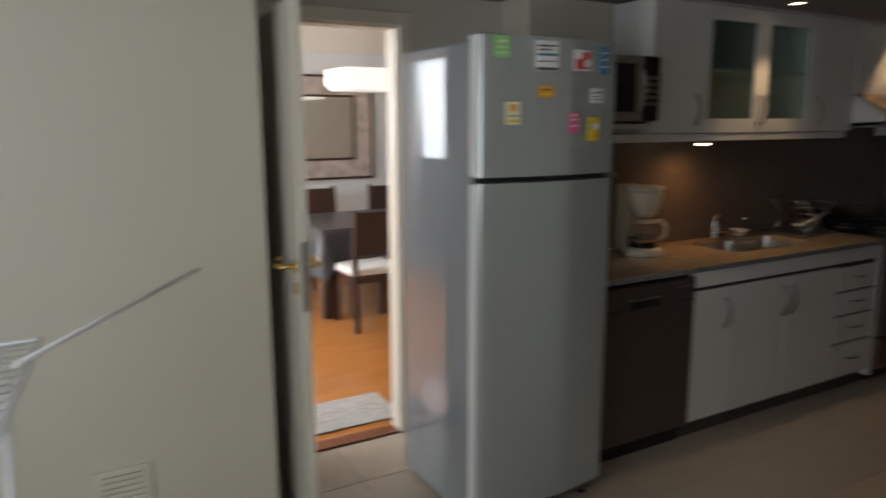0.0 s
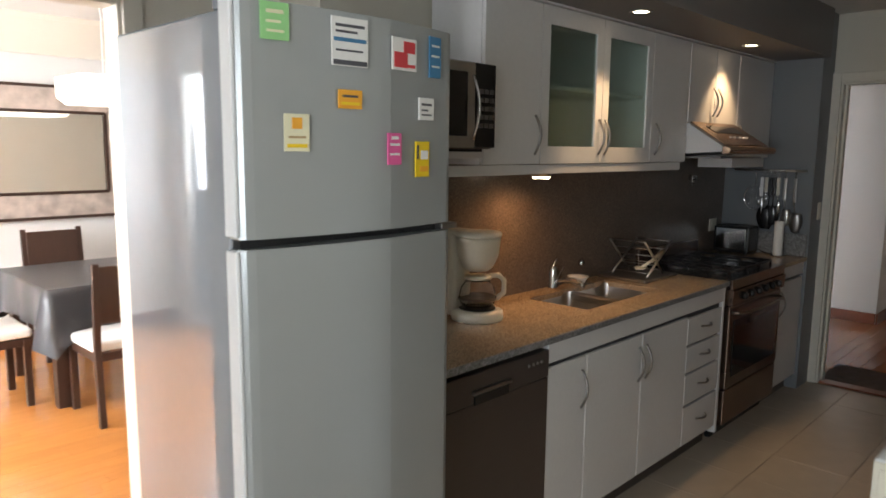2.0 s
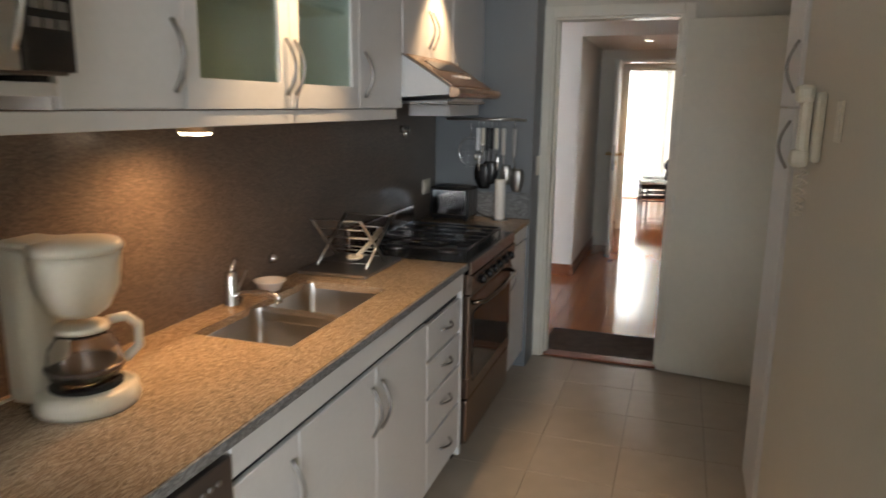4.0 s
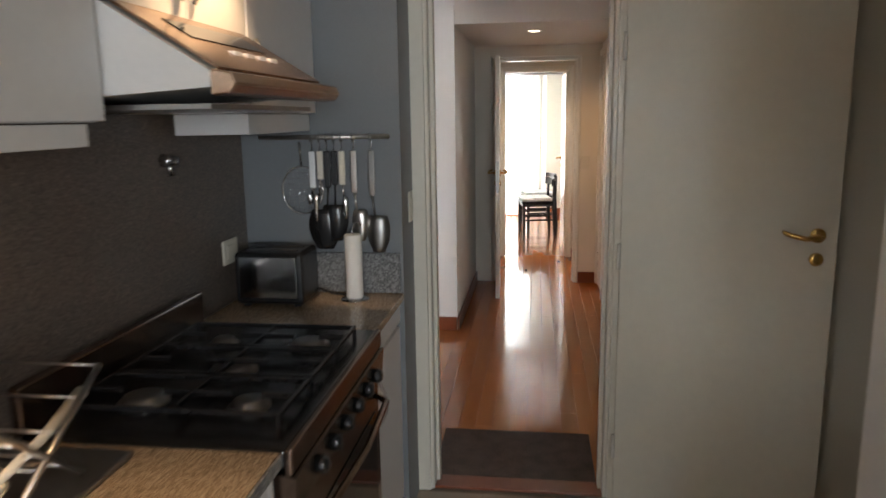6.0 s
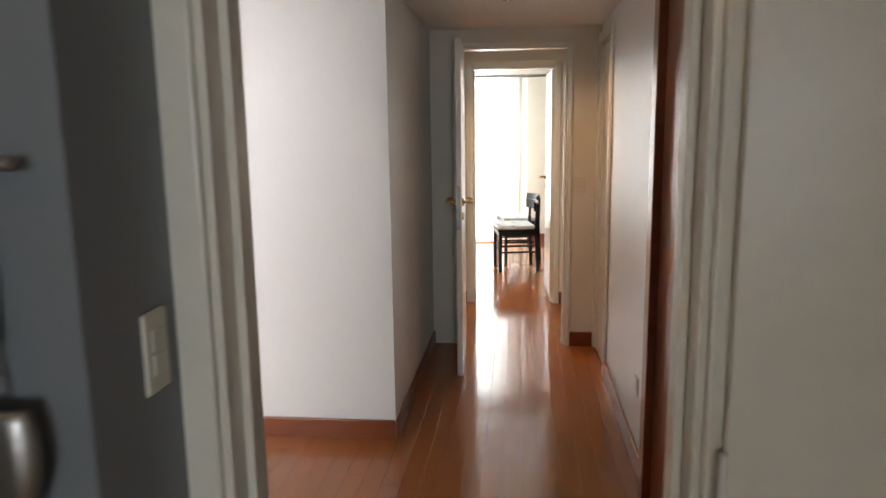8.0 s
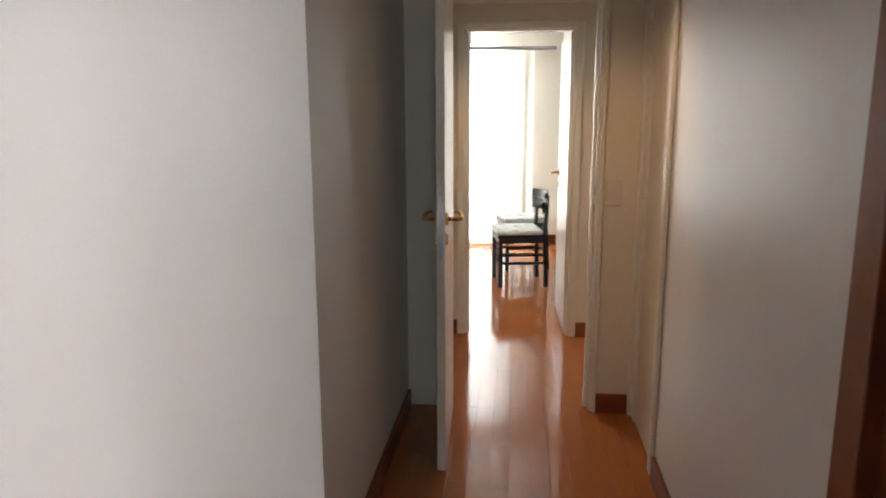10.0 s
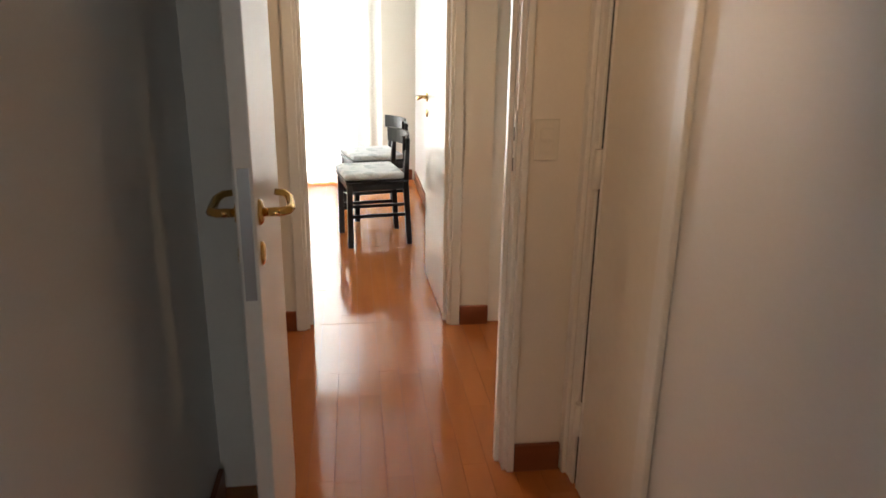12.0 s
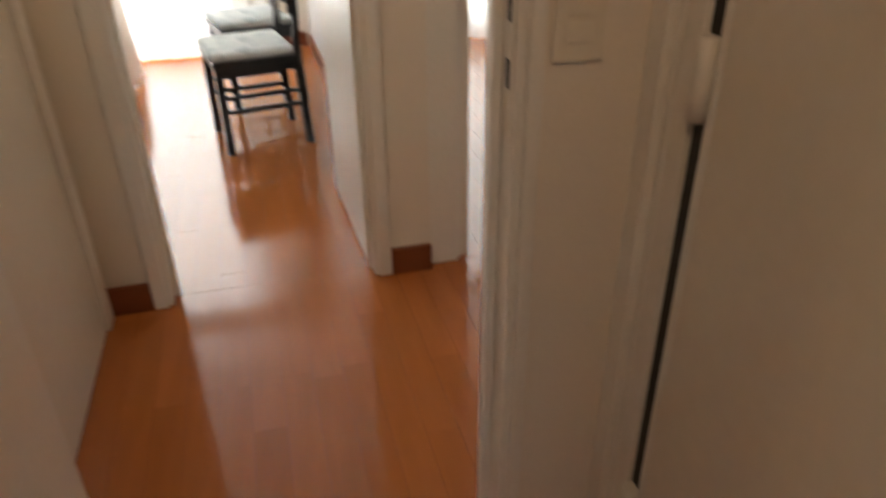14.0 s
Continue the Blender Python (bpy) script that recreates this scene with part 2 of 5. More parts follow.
def box(bm, x0, x1, y0, y1, z0, z1, bevel=0.0, seg=2):
    """Adds a box, rounded along its edges, to bm."""
    tmp = bmesh.new()
    bmesh.ops.create_cube(tmp, size=1)
    for v in tmp.verts:
        v.co = ((x0 + x1) / 2 + v.co.x * (x1 - x0), (y0 + y1) / 2 + v.co.y * (y1 - y0), (z0 + z1) / 2 + v.co.z * (z1 - z0))
    if bevel:
        bmesh.ops.bevel(tmp, geom=tmp.edges[:], offset=bevel, segments=seg, profile=0.5, affect="EDGES")
    me = bpy.data.meshes.new("tmp")
    tmp.to_mesh(me)
    tmp.free()
    bm.from_mesh(me)
    bpy.data.meshes.remove(me)
    return bm


def boxes(*rows, bevel=0.0):
    bm = bmesh.new()
    for r in rows:
        box(bm, *r, bevel=bevel)
    return bm


def ring_slab(outer, hole, s0, s1, axis):
    """A slab with a rectangular hole; outer and hole are (u0, u1, v0, v1), the slab runs from s0 to s1 along axis y or z."""
    bm = bmesh.new()
    put = {"y": lambda s, u, v: (u, s, v), "z": lambda s, u, v: (u, v, s)}[axis]
    lay_ = []
    for s in (s0, s1):
        lay_.append([[bm.verts.new(put(s, u, v)) for u, v in ((r[0], r[2]), (r[1], r[2]), (r[1], r[3]), (r[0], r[3]))] for r in (outer, hole)])
    for k in range(4):
        j = (k + 1) % 4
        for o, i in lay_:
            bm.faces.new((o[k], o[j], i[j], i[k]))
        for w in (0, 1):
            bm.faces.new((lay_[0][w][k], lay_[0][w][j], lay_[1][w][j], lay_[1][w][k]))
    bmesh.ops.recalc_face_normals(bm, faces=bm.faces[:])
    return bm


def tube(bm, points, r, seg=10, closed=False):
    """A round bar along points."""
    pts = [Vector(p) for p in points]
    rings = []
    n = len(pts)
    side = None
    for i, p in enumerate(pts):
        a = pts[(i - 1) % n] if closed or i else p
        b = pts[(i + 1) % n] if closed or i < n - 1 else p
        d = (b - a).normalized()
        if side is None:
            side = d.orthogonal().normalized()
        side = (side - d * side.dot(d)).normalized()
        up = d.cross(side)
        rad = r[i] if isinstance(r, (list, tuple)) else r
        rings.append([bm.verts.new(p + rad * (math.cos(k * 2 * math.pi / seg) * side + math.sin(k * 2 * math.pi / seg) * up)) for k in range(seg)])
    for i in range(n if closed else n - 1):
        a, b = rings[i], rings[(i + 1) % n]
        for k in range(seg):
            f = bm.faces.new((a[k], a[(k + 1) % seg], b[(k + 1) % seg], b[k]))
            f.smooth = True
    if not closed:
        bm.faces.new(rings[0][::-1])
        bm.faces.new(rings[-1])
    return bm


def lathe(bm, profile, centre, seg=24, axis="z"):
    """A turned body from (radius, height) rows."""
    rings = []
    for r, h in profile:
        ring = []
        for k in range(seg):
            a = 2 * math.pi * k / seg
            u, v = max(r, 1e-4) * math.cos(a), max(r, 1e-4) * math.sin(a)
            co = {"z": (u, v, h), "x": (h, u, v), "y": (u, h, v)}[axis]
            ring.append(bm.verts.new(Vector(centre) + Vector(co)))
        rings.append(ring)
    for a, b in zip(rings, rings[1:]):
        for k in range(seg):
            f = bm.faces.new((a[k], a[(k + 1) % seg], b[(k + 1) % seg], b[k]))
            f.smooth = True
    bm.faces.new(rings[0][::-1])
    bm.faces.new(rings[-1])
    return bm


def prism(bm, outline, a0, a1, axis="x"):
    """An outline of (u, v) swept along an axis: x takes (y, z), y takes (x, z), z takes (x, y)."""
    put = {"x": lambda s, u, v: (s, u, v), "y": lambda s, u, v: (u, s, v), "z": lambda s, u, v: (u, v, s)}[axis]
    a = [bm.verts.new(put(a0, u, v)) for u, v in outline]
    b = [bm.verts.new(put(a1, u, v)) for u, v in outline]
    n = len(outline)
    for k in range(n):
        bm.faces.new((a[k], a[(k + 1) % n], b[(k + 1) % n], b[k]))
    bm.faces.new(a[::-1])
    bm.faces.new(b)
    bmesh.ops.recalc_face_normals(bm, faces=bm.faces[:])
    return bm


def soft(bm, offset=0.004, seg=2):
    sharp = [e for e in bm.edges if len(e.link_faces) == 2 and e.calc_face_angle(0) > 0.5]
    bmesh.ops.bevel(bm, geom=sharp, offset=offset, segments=seg, profile=0.5, affect="EDGES")
    return bm


def mesh_of(name, bm, mat):
    me = bpy.data.meshes.new(name)
    bm.to_mesh(me)
    bm.free()
    me.materials.append(M[mat])
    return me


def thing(name, at, label, category, group=""):
    ob = new(name)
    ob.location = at
    ob.empty_display_size = 0.1
    ORIGIN[ob] = Vector(at)
    return tagged(ob, label, category, group)


def part(name, bm, mat, parent, label=""):
    """Links bm, given in world places, as one mesh under a thing or a part."""
    o = ORIGIN[parent]
    for v in bm.verts:
        v.co -= o
    ob = new(name, mesh_of(name, bm, mat))
    ob.parent = parent
    ORIGIN[ob] = o
    return tagged(ob, label)


def solid(name, bm, mat, label, category, kind="", group=""):
    """A thing or a piece of the setting that is one mesh."""
    ob = new(name, mesh_of(name, bm, mat))
    ORIGIN[ob] = Vector((0, 0, 0))
    return tagged(ob, label, category, group, kind)


def structure(name, bm, mat, label, category):
    return solid(name, bm, mat, label, category, "structure")


def bow_handle(parent, x, y, z0, z1, out=(0, -1, 0), mat="nickel", name="handle"):
    """An upright bowed bar handle, standing off a front along out."""
    o = Vector(out)
    pts = [Vector((x, y, z0 + (z1 - z0) * k / 10)) + o * (0.004 + 0.03 * math.sin(math.pi * k / 10)) for k in range(11)]
    return part(name, tube(bmesh.new(), pts, 0.0055, 8), mat, parent)


def flat_handle(parent, x0, x1, y, z, mat="nickel"):
    pts = [(x0 + (x1 - x0) * k / 8, y - 0.004 - 0.025 * math.sin(math.pi * k / 8), z) for k in range(9)]
    return part("handle", tube(bmesh.new(), pts, 0.005, 8), mat, parent)

# ---- structure: kitchen and laundry end ----
structure("floor_kitchen", boxes((-0.6, 6.93, -0.6, 3.3, -0.12, -0.004)), "grout", "grout bed under beige ceramic kitchen tiles", "floor")
structure("ceiling_kitchen", boxes((-0.6, 6.9, -0.6, 3.25, 2.5, 2.6)), "ceiling", "plain white painted kitchen ceiling", "ceiling")
structure("ceiling_soffit", boxes((2.2, 6.66, 2.36, 3.246, 2.2, 2.498)), "soffit", "dark grey dropped soffit over the worktop", "ceiling")
structure("wall_dining", boxes((-0.6, 1.90, 3.25, 3.35, 0, 2.6), (1.90, 2.60, 3.25, 3.35, 2.06, 2.6), (2.60, 3.17, 3.25, 3.35, 0, 2.6)),
          "wall", "beige painted wall with the dining room doorway", "wall")
structure("wall_worktop", boxes((3.17, 6.66, 3.0, 3.35, 0, 2.6)), "wall", "beige painted wall behind the kitchen cabinets", "wall")
structure("wall_stove_end", boxes((6.66, 6.90, 2.40, 3.35, 0, 2.6)), "wall_grey", "blue-grey painted wall with the utensil rail", "wall")
structure("wall_hall_door", boxes((6.90, 7.02, 0.3, 1.62, 0, 2.6), (6.90, 7.02, 1.62, 2.36, 2.07, 2.6), (6.90, 7.02, 2.36, 3.35, 0, 2.6)),
          "wall", "beige painted wall round the hall doorway", "wall")
structure("wall_laundry", boxes((-0.6, 1.78, 2.75, 2.85, 0, 2.5)), "wall", "beige painted laundry wall with an air vent", "wall")
structure("wall_west", boxes((-0.7, -0.6, -0.7, 3.35, 0, 0.9), (-0.7, -0.6, -0.7, 3.35, 2.1, 2.6), (-0.7, -0.6, -0.7, -0.1, 0.9, 2.1),
                            (-0.7, -0.6, 1.4, 3.35, 0.9, 2.1)), "wall", "beige wall with the laundry window", "wall")
structure("wall_south", boxes((-0.6, 6.9, -0.7, -0.6, 0, 2.6)), "wall", "plain beige painted wall", "wall")
structure("wall_partition", boxes((3.62, 3.7, -0.6, 1.19, 0, 2.5), (3.7, 5.26, 1.10, 1.235, 0, 2.5), (3.62, 3.698, 1.192, 1.234, 0, 2.5)), "wall",
          "smooth beige painted partition beside the walkway", "wall")
structure("wall_passage", boxes((3.7, 6.9, 0.42, 0.5, 0, 2.5)), "wall", "plain beige painted wall behind the open door", "wall")
structure("post", boxes((3.50, 3.618, 1.19, 1.265, 0, 2.5), bevel=0.004), "door_cream", "cream painted upright post beside the blind", "post")

# ---- structure: hall ----
structure("floor_hall", boxes((6.93, 12.0, 1.2, 6.0, -0.12, -0.004), (9.5, 15.4, -2.2, 1.2, -0.12, -0.004)), "plank_gap",
          "dark bed under the hall parquet", "floor")
structure("ceiling_hall", boxes((7.02, 9.14, 1.36, 6.0, 2.5, 2.6)), "ceiling", "white painted hall ceiling", "ceiling")
structure("ceiling_corridor", boxes((9.14, 11.95, 1.26, 2.488, 2.16, 2.6), (9.4, 15.4, -2.2, 1.26, 2.45, 2.6)), "ceiling",
          "low white corridor ceiling", "ceiling")
structure("wall_pillar", boxes((9.14, 10.73, 2.49, 2.60, 0, 2.6), (9.14, 9.3, 2.60, 6.0, 0, 2.6)), "wall_hall",
          "white painted wall corner at the corridor", "wall")
structure("wall_hall_south", boxes((7.02, 10.14, 1.26, 1.36, 0, 2.6), (10.14, 10.70, 1.26, 1.36, 2.05, 2.16)), "wall_hall",
          "white painted corridor wall", "wall")
structure("wall_hall_north", boxes((7.02, 9.14, 5.5, 5.6, 0, 2.6)), "wall_hall", "plain white hall wall", "wall")
structure("wall_hall_west", boxes((6.905, 7.02, 5.4, 5.6, 0, 2.6), (6.905, 7.02, 3.352, 5.4, 2.3, 2.6)), "wall_hall", "white painted hall wall", "wall")
structure("wall_corridor_door", boxes((10.73, 10.83, 2.33, 2.49, 0, 2.16), (10.73, 10.83, 1.26, 1.55, 0, 2.16), (10.73, 10.83, 1.55, 2.33, 2.05, 2.16)),
          "wall_warm", "cream wall round the corridor doorway", "wall")
structure("wall_vestibule_north", boxes((10.73, 12.0, 2.49, 2.60, 0, 2.6)), "wall_warm", "cream vestibule wall", "wall")
structure("wall_vestibule_south", boxes((10.83, 10.95, 1.30, 1.40, 0, 2.16), (10.95, 11.95, 1.30, 1.40, 2.03, 2.16)),
          "wall_warm", "cream wall with the side room doorway", "wall")
structure("wall_bedroom_door", boxes((11.95, 12.05, 2.305, 2.60, 0, 2.6), (11.95, 12.05, 1.40, 1.58, 0, 2.6), (11.995, 12.05, 1.25, 1.40, 0, 2.6), (11.95, 12.05, 1.58, 2.305, 2.02, 2.6)),
          "wall_warm", "cream wall round the bedroom doorway", "wall")
structure("wall_bathroom", boxes((9.5, 10.8, -0.4, -0.3, 0, 2.5), (9.4, 9.5, -0.4, 1.26, 0, 2.5), (10.80, 10.9, -2.2, 1.25, 0, 2.5)), "wall_warm",
          "plain wall of the small room off the corridor", "wall")
structure("wall_side_room", boxes((10.9, 15.4, -2.2, -2.1, 0, 2.5), (15.3, 15.4, -2.1, -1.2, 0, 2.5), (15.3, 15.4, 0.8, 1.25, 0, 2.5), (15.3, 15.4, -1.2, 0.8, 2.2, 2.5)), "wall_warm", "plain wall of the side room", "wall")

# ---- structure: bedroom ----
structure("floor_bedroom", boxes((12.0, 15.4, 1.2, 4.7, -0.12, -0.004)), "plank_gap", "dark bed under the bedroom parquet", "floor")
structure("ceiling_bedroom", boxes((12.05, 15.5, 1.4, 4.7, 2.5, 2.6)), "ceiling", "white bedroom ceiling", "ceiling")
structure("wall_bedroom_south", boxes((12.05, 15.4, 1.25, 1.47, 0, 2.6)), "wall_hall", "white painted bedroom wall", "wall")
structure("wall_bedroom_north", boxes((11.95, 15.5, 4.6, 4.7, 0, 2.6), (11.95, 12.05, 2.6, 4.6, 0, 2.6)), "wall_hall", "white painted bedroom wall", "wall")
structure("wall_window", boxes((15.4, 15.5, 1.25, 2.07, 0, 2.6), (15.4, 15.5, 4.1, 4.7, 0, 2.6), (15.4, 15.5, 2.07, 4.1, 2.25, 2.6), (15.4, 15.5, 2.07, 4.1, 0, 0.06)),
          "wall_warm", "cream wall with the bedroom window", "wall")

# ---- structure: dining room ----
structure("floor_dining", boxes((0.2, 6.9, 3.3, 7.3, -0.12, -0.004)), "plank_gap", "dark bed under the dining parquet", "floor")
structure("ceiling_dining", boxes((0.2, 6.9, 3.35, 7.3, 2.6, 2.7)), "ceiling", "white dining room ceiling", "ceiling")
structure("cornice", prism(bmesh.new(), [(7.2, 2.6), (7.2, 2.3), (7.17, 2.3), (7.14, 2.4), (7.1, 2.56), (7.08, 2.6)], 0.3, 6.9, "x"), "wall_warm",
          "cream plaster band below the ceiling", "trim")
structure("wall_mirror", boxes((0.2, 6.9, 7.2, 7.3, 0, 2.7)), "wall_hall", "white dining room wall behind the mirror", "wall")
structure("wall_dining_east", boxes((6.8, 6.9, 5.4, 7.2, 0, 2.7), (6.8, 6.9, 3.352, 5.4, 2.3, 2.7)), "wall_hall", "plain white dining room wall", "wall")
structure("wall_dining_west", boxes((0.2, 0.3, 3.25, 3.9, 0, 2.7), (0.2, 0.3, 6.95, 7.2, 0, 2.7), (0.2, 0.3, 3.9, 6.95, 2.25, 2.7)), "wall_hall",
          "white wall with the balcony window", "wall")


def window(name, x, y0, y1, z0, z1, parts=2):
    w = tagged(thing(name, (x, y0, z0), "white framed window with clear glass", "window"), kind="structure")
    t = 0.05
    part("frame", boxes((x - 0.03, x + 0.03, y0, y1, z0, z0 + t), (x - 0.03, x + 0.03, y0, y1, z1 - t, z1),
                        (x - 0.03, x + 0.03, y0, y0 + t, z0 + t, z1 - t), (x - 0.03, x + 0.03, y1 - t, y1, z0 + t, z1 - t)), "gloss_white", w)
    for k in range(1, parts):
        y = y0 + (y1 - y0) * k / parts
        part("mullion", boxes((x - 0.025, x + 0.025, y - 0.03, y + 0.03, z0 + t, z1 - t)), "gloss_white", w)
    for k in range(parts):
        a, b = y0 + (y1 - y0) * k / parts, y0 + (y1 - y0) * (k + 1) / parts
        g = part("pane", boxes((x - 0.003, x + 0.003, a + 0.031, b - 0.031, z0 + t, z1 - t)), "glass", w)
        g.visible_shadow = False
    return w


window("window_1", 15.45, 2.07, 4.1, 0.06, 2.25)
window("window_2", 0.25, 3.9, 6.95, 0.0, 2.25, 3)
window("window_4", 15.35, -1.2, 0.8, 0.0, 2.2)
window("window_3", -0.65, -0.1, 1.4, 0.9, 2.1)
balcony = tagged(thing("balcony", (-0.6, 5.4, -0.1), "concrete balcony with a metal railing", "balcony"), kind="structure")
part("slab", boxes((-1.2, 0.2, 3.4, 7.6, -0.15, -0.01)), "concrete", balcony)
part("rail", boxes((-1.18, -1.12, 3.4, 7.6, 0.98, 1.03)), "nickel", balcony)
for k in range(6):
    part("bar", tube(bmesh.new(), [(-1.15, 3.4, 0.15 + 0.14 * k), (-1.15, 7.6, 0.15 + 0.14 * k)], 0.012, 8), "nickel", balcony)
for k in range(5):
    part("post", tube(bmesh.new(), [(-1.15, 3.45 + k * 1.02, -0.01), (-1.15, 3.45 + k * 1.02, 1.0)], 0.02, 8), "nickel", balcony)
structure("ground", boxes((-600, 600, -600, 600, -9.2, -9.0)), "concrete", "grey ground outside, far below", "ground")

# ---- door frames and doors ----


def jamb_x(name, x0, x1, y0, y1, top, w=0.06, mat="gloss_white"):
    """A door frame in a wall that lies across x: linings and a trim of width w on both sides."""
    f = tagged(thing(name, (x0, y0, 0), "white enamelled wooden door frame", "door frame"), kind="structure")
    for y, s in ((y0, 1), (y1, -1)):
        ya, yb = sorted((y, y + s * 0.025))
        part("lining", boxes((x0 - 0.004, x1 + 0.004, ya, yb, 0, top), bevel=0.003), mat, f)
        ya, yb = sorted((y + s * 0.012, y - s * w))
        for xa, xb in ((x0 - 0.02, x0 - 0.002), (x1 + 0.002, x1 + 0.02)):
            part("trim", boxes((xa, xb, ya, yb, 0, top + w), bevel=0.005), mat, f)
        ya, yb = sorted((y + s * 0.025, y + s * 0.04))
        part("stop", boxes((x0 + 0.05, x1 - 0.02, ya, yb, 0, top - 0.012), bevel=0.002), mat, f)
    part("head", boxes((x0 - 0.004, x1 + 0.004, y0 + 0.025, y1 - 0.025, top - 0.025, top), bevel=0.003), mat, f)
    for xa, xb in ((x0 - 0.022, x0 - 0.002), (x1 + 0.002, x1 + 0.022)):
        part("head_trim", boxes((xa, xb, y0 + 0.012, y1 - 0.012, top - 0.012, top + w), bevel=0.005), mat, f)
    return f


def jamb_y(name, y0, y1, x0, x1, top, w=0.06, mat="gloss_white"):
    f = tagged(thing(name, (x0, y0, 0), "white enamelled wooden door frame", "door frame"), kind="structure")
    for x, s in ((x0, 1), (x1, -1)):
        xa, xb = sorted((x, x + s * 0.025))
        part("lining", boxes((xa, xb, y0 - 0.004, y1 + 0.004, 0, top), bevel=0.003), mat, f)
        xa, xb = sorted((x + s * 0.012, x - s * w))
        for ya, yb in ((y0 - 0.02, y0 - 0.002), (y1 + 0.002, y1 + 0.02)):
            part("trim", boxes((xa, xb, ya, yb, 0, top + w), bevel=0.005), mat, f)
    part("head", boxes((x0 + 0.025, x1 - 0.025, y0 - 0.004, y1 + 0.004, top - 0.025, top), bevel=0.003), mat, f)
    for ya, yb in ((y0 - 0.022, y0 - 0.002), (y1 + 0.002, y1 + 0.022)):
        part("head_trim", boxes((x0 + 0.012, x1 - 0.012, ya, yb, top - 0.012, top + w), bevel=0.005), mat, f)
    return f


def door(name, hinge, angle, width, height, label, mat="door_cream", lever=1.075, side=-1):
    """A flush leaf that starts at its hinge and points along angle (degrees from +x), with levers on both faces."""
    d = tagged(thing(name, (0, 0, 0), label, "door"), kind="structure")
    t = 0.036
    leaf = part("leaf", boxes((0.003, width, -t / 2, t / 2, 0.008, height), bevel=0.003), mat, d)
    part("lock_plate", boxes((width - 0.0005, width + 0.002, -0.011, 0.011, lever - 0.16, lever + 0.1)), "nickel", leaf, "dull steel lock plate")
    for s in (1, -1):
        bm = lathe(bmesh.new(), [(0.001, 0), (0.026, 0.0), (0.026, 0.004), (0.02, 0.009), (0.001, 0.009)], (0, 0, 0), 20, "y")
        for v in bm.verts:
            v.co = Vector((width - 0.065 + v.co.x, s * (t / 2 + v.co.y), lever + v.co.z))
        part("rose", bm, "brass", leaf, "polished brass rose")
        bm = lathe(bmesh.new(), [(0.001, 0), (0.024, 0.0), (0.024, 0.004), (0.018, 0.008), (0.001, 0.008)], (0, 0, 0), 20, "y")
        for v in bm.verts:
            v.co = Vector((width - 0.065 + v.co.x, s * (t / 2 + v.co.y), lever - 0.085 + v.co.z))
        part("keyhole_rose", bm, "brass", leaf, "brass keyhole rose")
        w = width - 0.065
        pts = [(w, s * (t / 2 + 0.004), lever), (w, s * (t / 2 + 0.045), lever), (w - 0.012, s * (t / 2 + 0.056), lever), (w - 0.05, s * (t / 2 + 0.06), lever - 0.004),
               (w - 0.095, s * (t / 2 + 0.056), lever + 0.006), (w - 0.112, s * (t / 2 + 0.045), lever + 0.012), (w - 0.114, s * (t / 2 + 0.025), lever + 0.014)]
        part("lever", tube(bmesh.new(), pts, [0.009, 0.009, 0.0095, 0.0095, 0.009, 0.008, 0.007], 12), "brass", leaf, "curved brass lever")
    for z in (0.25, height / 2, height - 0.25):
        part("hinge", tube(bmesh.new(), [(0.0, side * (t / 2 + 0.004), z - 0.05), (0.0, side * (t / 2 + 0.004), z + 0.05)], 0.007, 8), "gloss_white", leaf)
    d.matrix_world = pose(hinge[0], hinge[1], 0, 0, 0, angle)
    return d


jamb_y("door_frame_1", 3.25, 3.35, 1.90, 2.60, 2.06, 0.05, "door_cream")
jamb_x("door_frame_2", 6.90, 7.02, 1.62, 2.36, 2.07, 0.05, "door_cream")
jamb_x("door_frame_3", 10.73, 10.83, 1.55, 2.33, 2.05, 0.012)
jamb_x("door_frame_4", 11.95, 12.05, 1.58, 2.305, 2.02, 0.035)
jamb_y("door_frame_5", 1.26, 1.36, 10.14, 10.70, 2.05, 0.05)
jamb_y("door_frame_6", 1.30, 1.40, 10.95, 11.99, 2.03, 0.03)
door("door_1", (1.93, 3.23), -95.7, 0.67, 2.03, "cream enamelled dining room door standing open into the kitchen")
door("door_2", (6.875, 1.61), -98, 0.735, 2.03, "cream enamelled kitchen door folded back against the wall", lever=1.115)
door("door_3", (10.72, 2.275), 182.5, 0.68, 2.02, "cream corridor door standing open with a brass lever", "gloss_white")
door("door_4", (12.05, 1.60), 2, 0.66, 1.99, "white bedroom door standing open into the bedroom", "gloss_white", lever=1.05)
d5 = tagged(thing("door_5", (10.4, 1.33, 0), "closed cream enamelled door of a small room", "door"), kind="structure")
leaf5 = part("leaf", boxes((10.168, 10.585, 1.322, 1.358, 0.008, 2.02), bevel=0.003), "door_cream", d5)
part("hinge_edge", boxes((10.587, 10.599, 1.326, 1.36, 0.008, 2.02), bevel=0.002), "gloss_white", d5)
for z in (0.25, 1.05, 1.8):
    part("hinge", tube(bmesh.new(), [(10.615, 1.362, z - 0.055), (10.615, 1.362, z - 0.004), (10.615, 1.362, z + 0.004), (10.615, 1.362, z + 0.055)], 0.014, 10), "gloss_white", leaf5)
# Black strip filling the hinge gap, where only shade would show.
structure("door_gap", boxes((10.6, 10.63, 1.33, 1.353, 0.005, 2.024)), "rubber_and_shade", "black strip put in for the shade in the small room door gap", "door gap")
structure("door_stop", boxes((10.631, 10.6745, 1.33, 1.362, 0.0, 2.024), bevel=0.003), "gloss_white", "white painted stop beside the hinge gap", "trim")
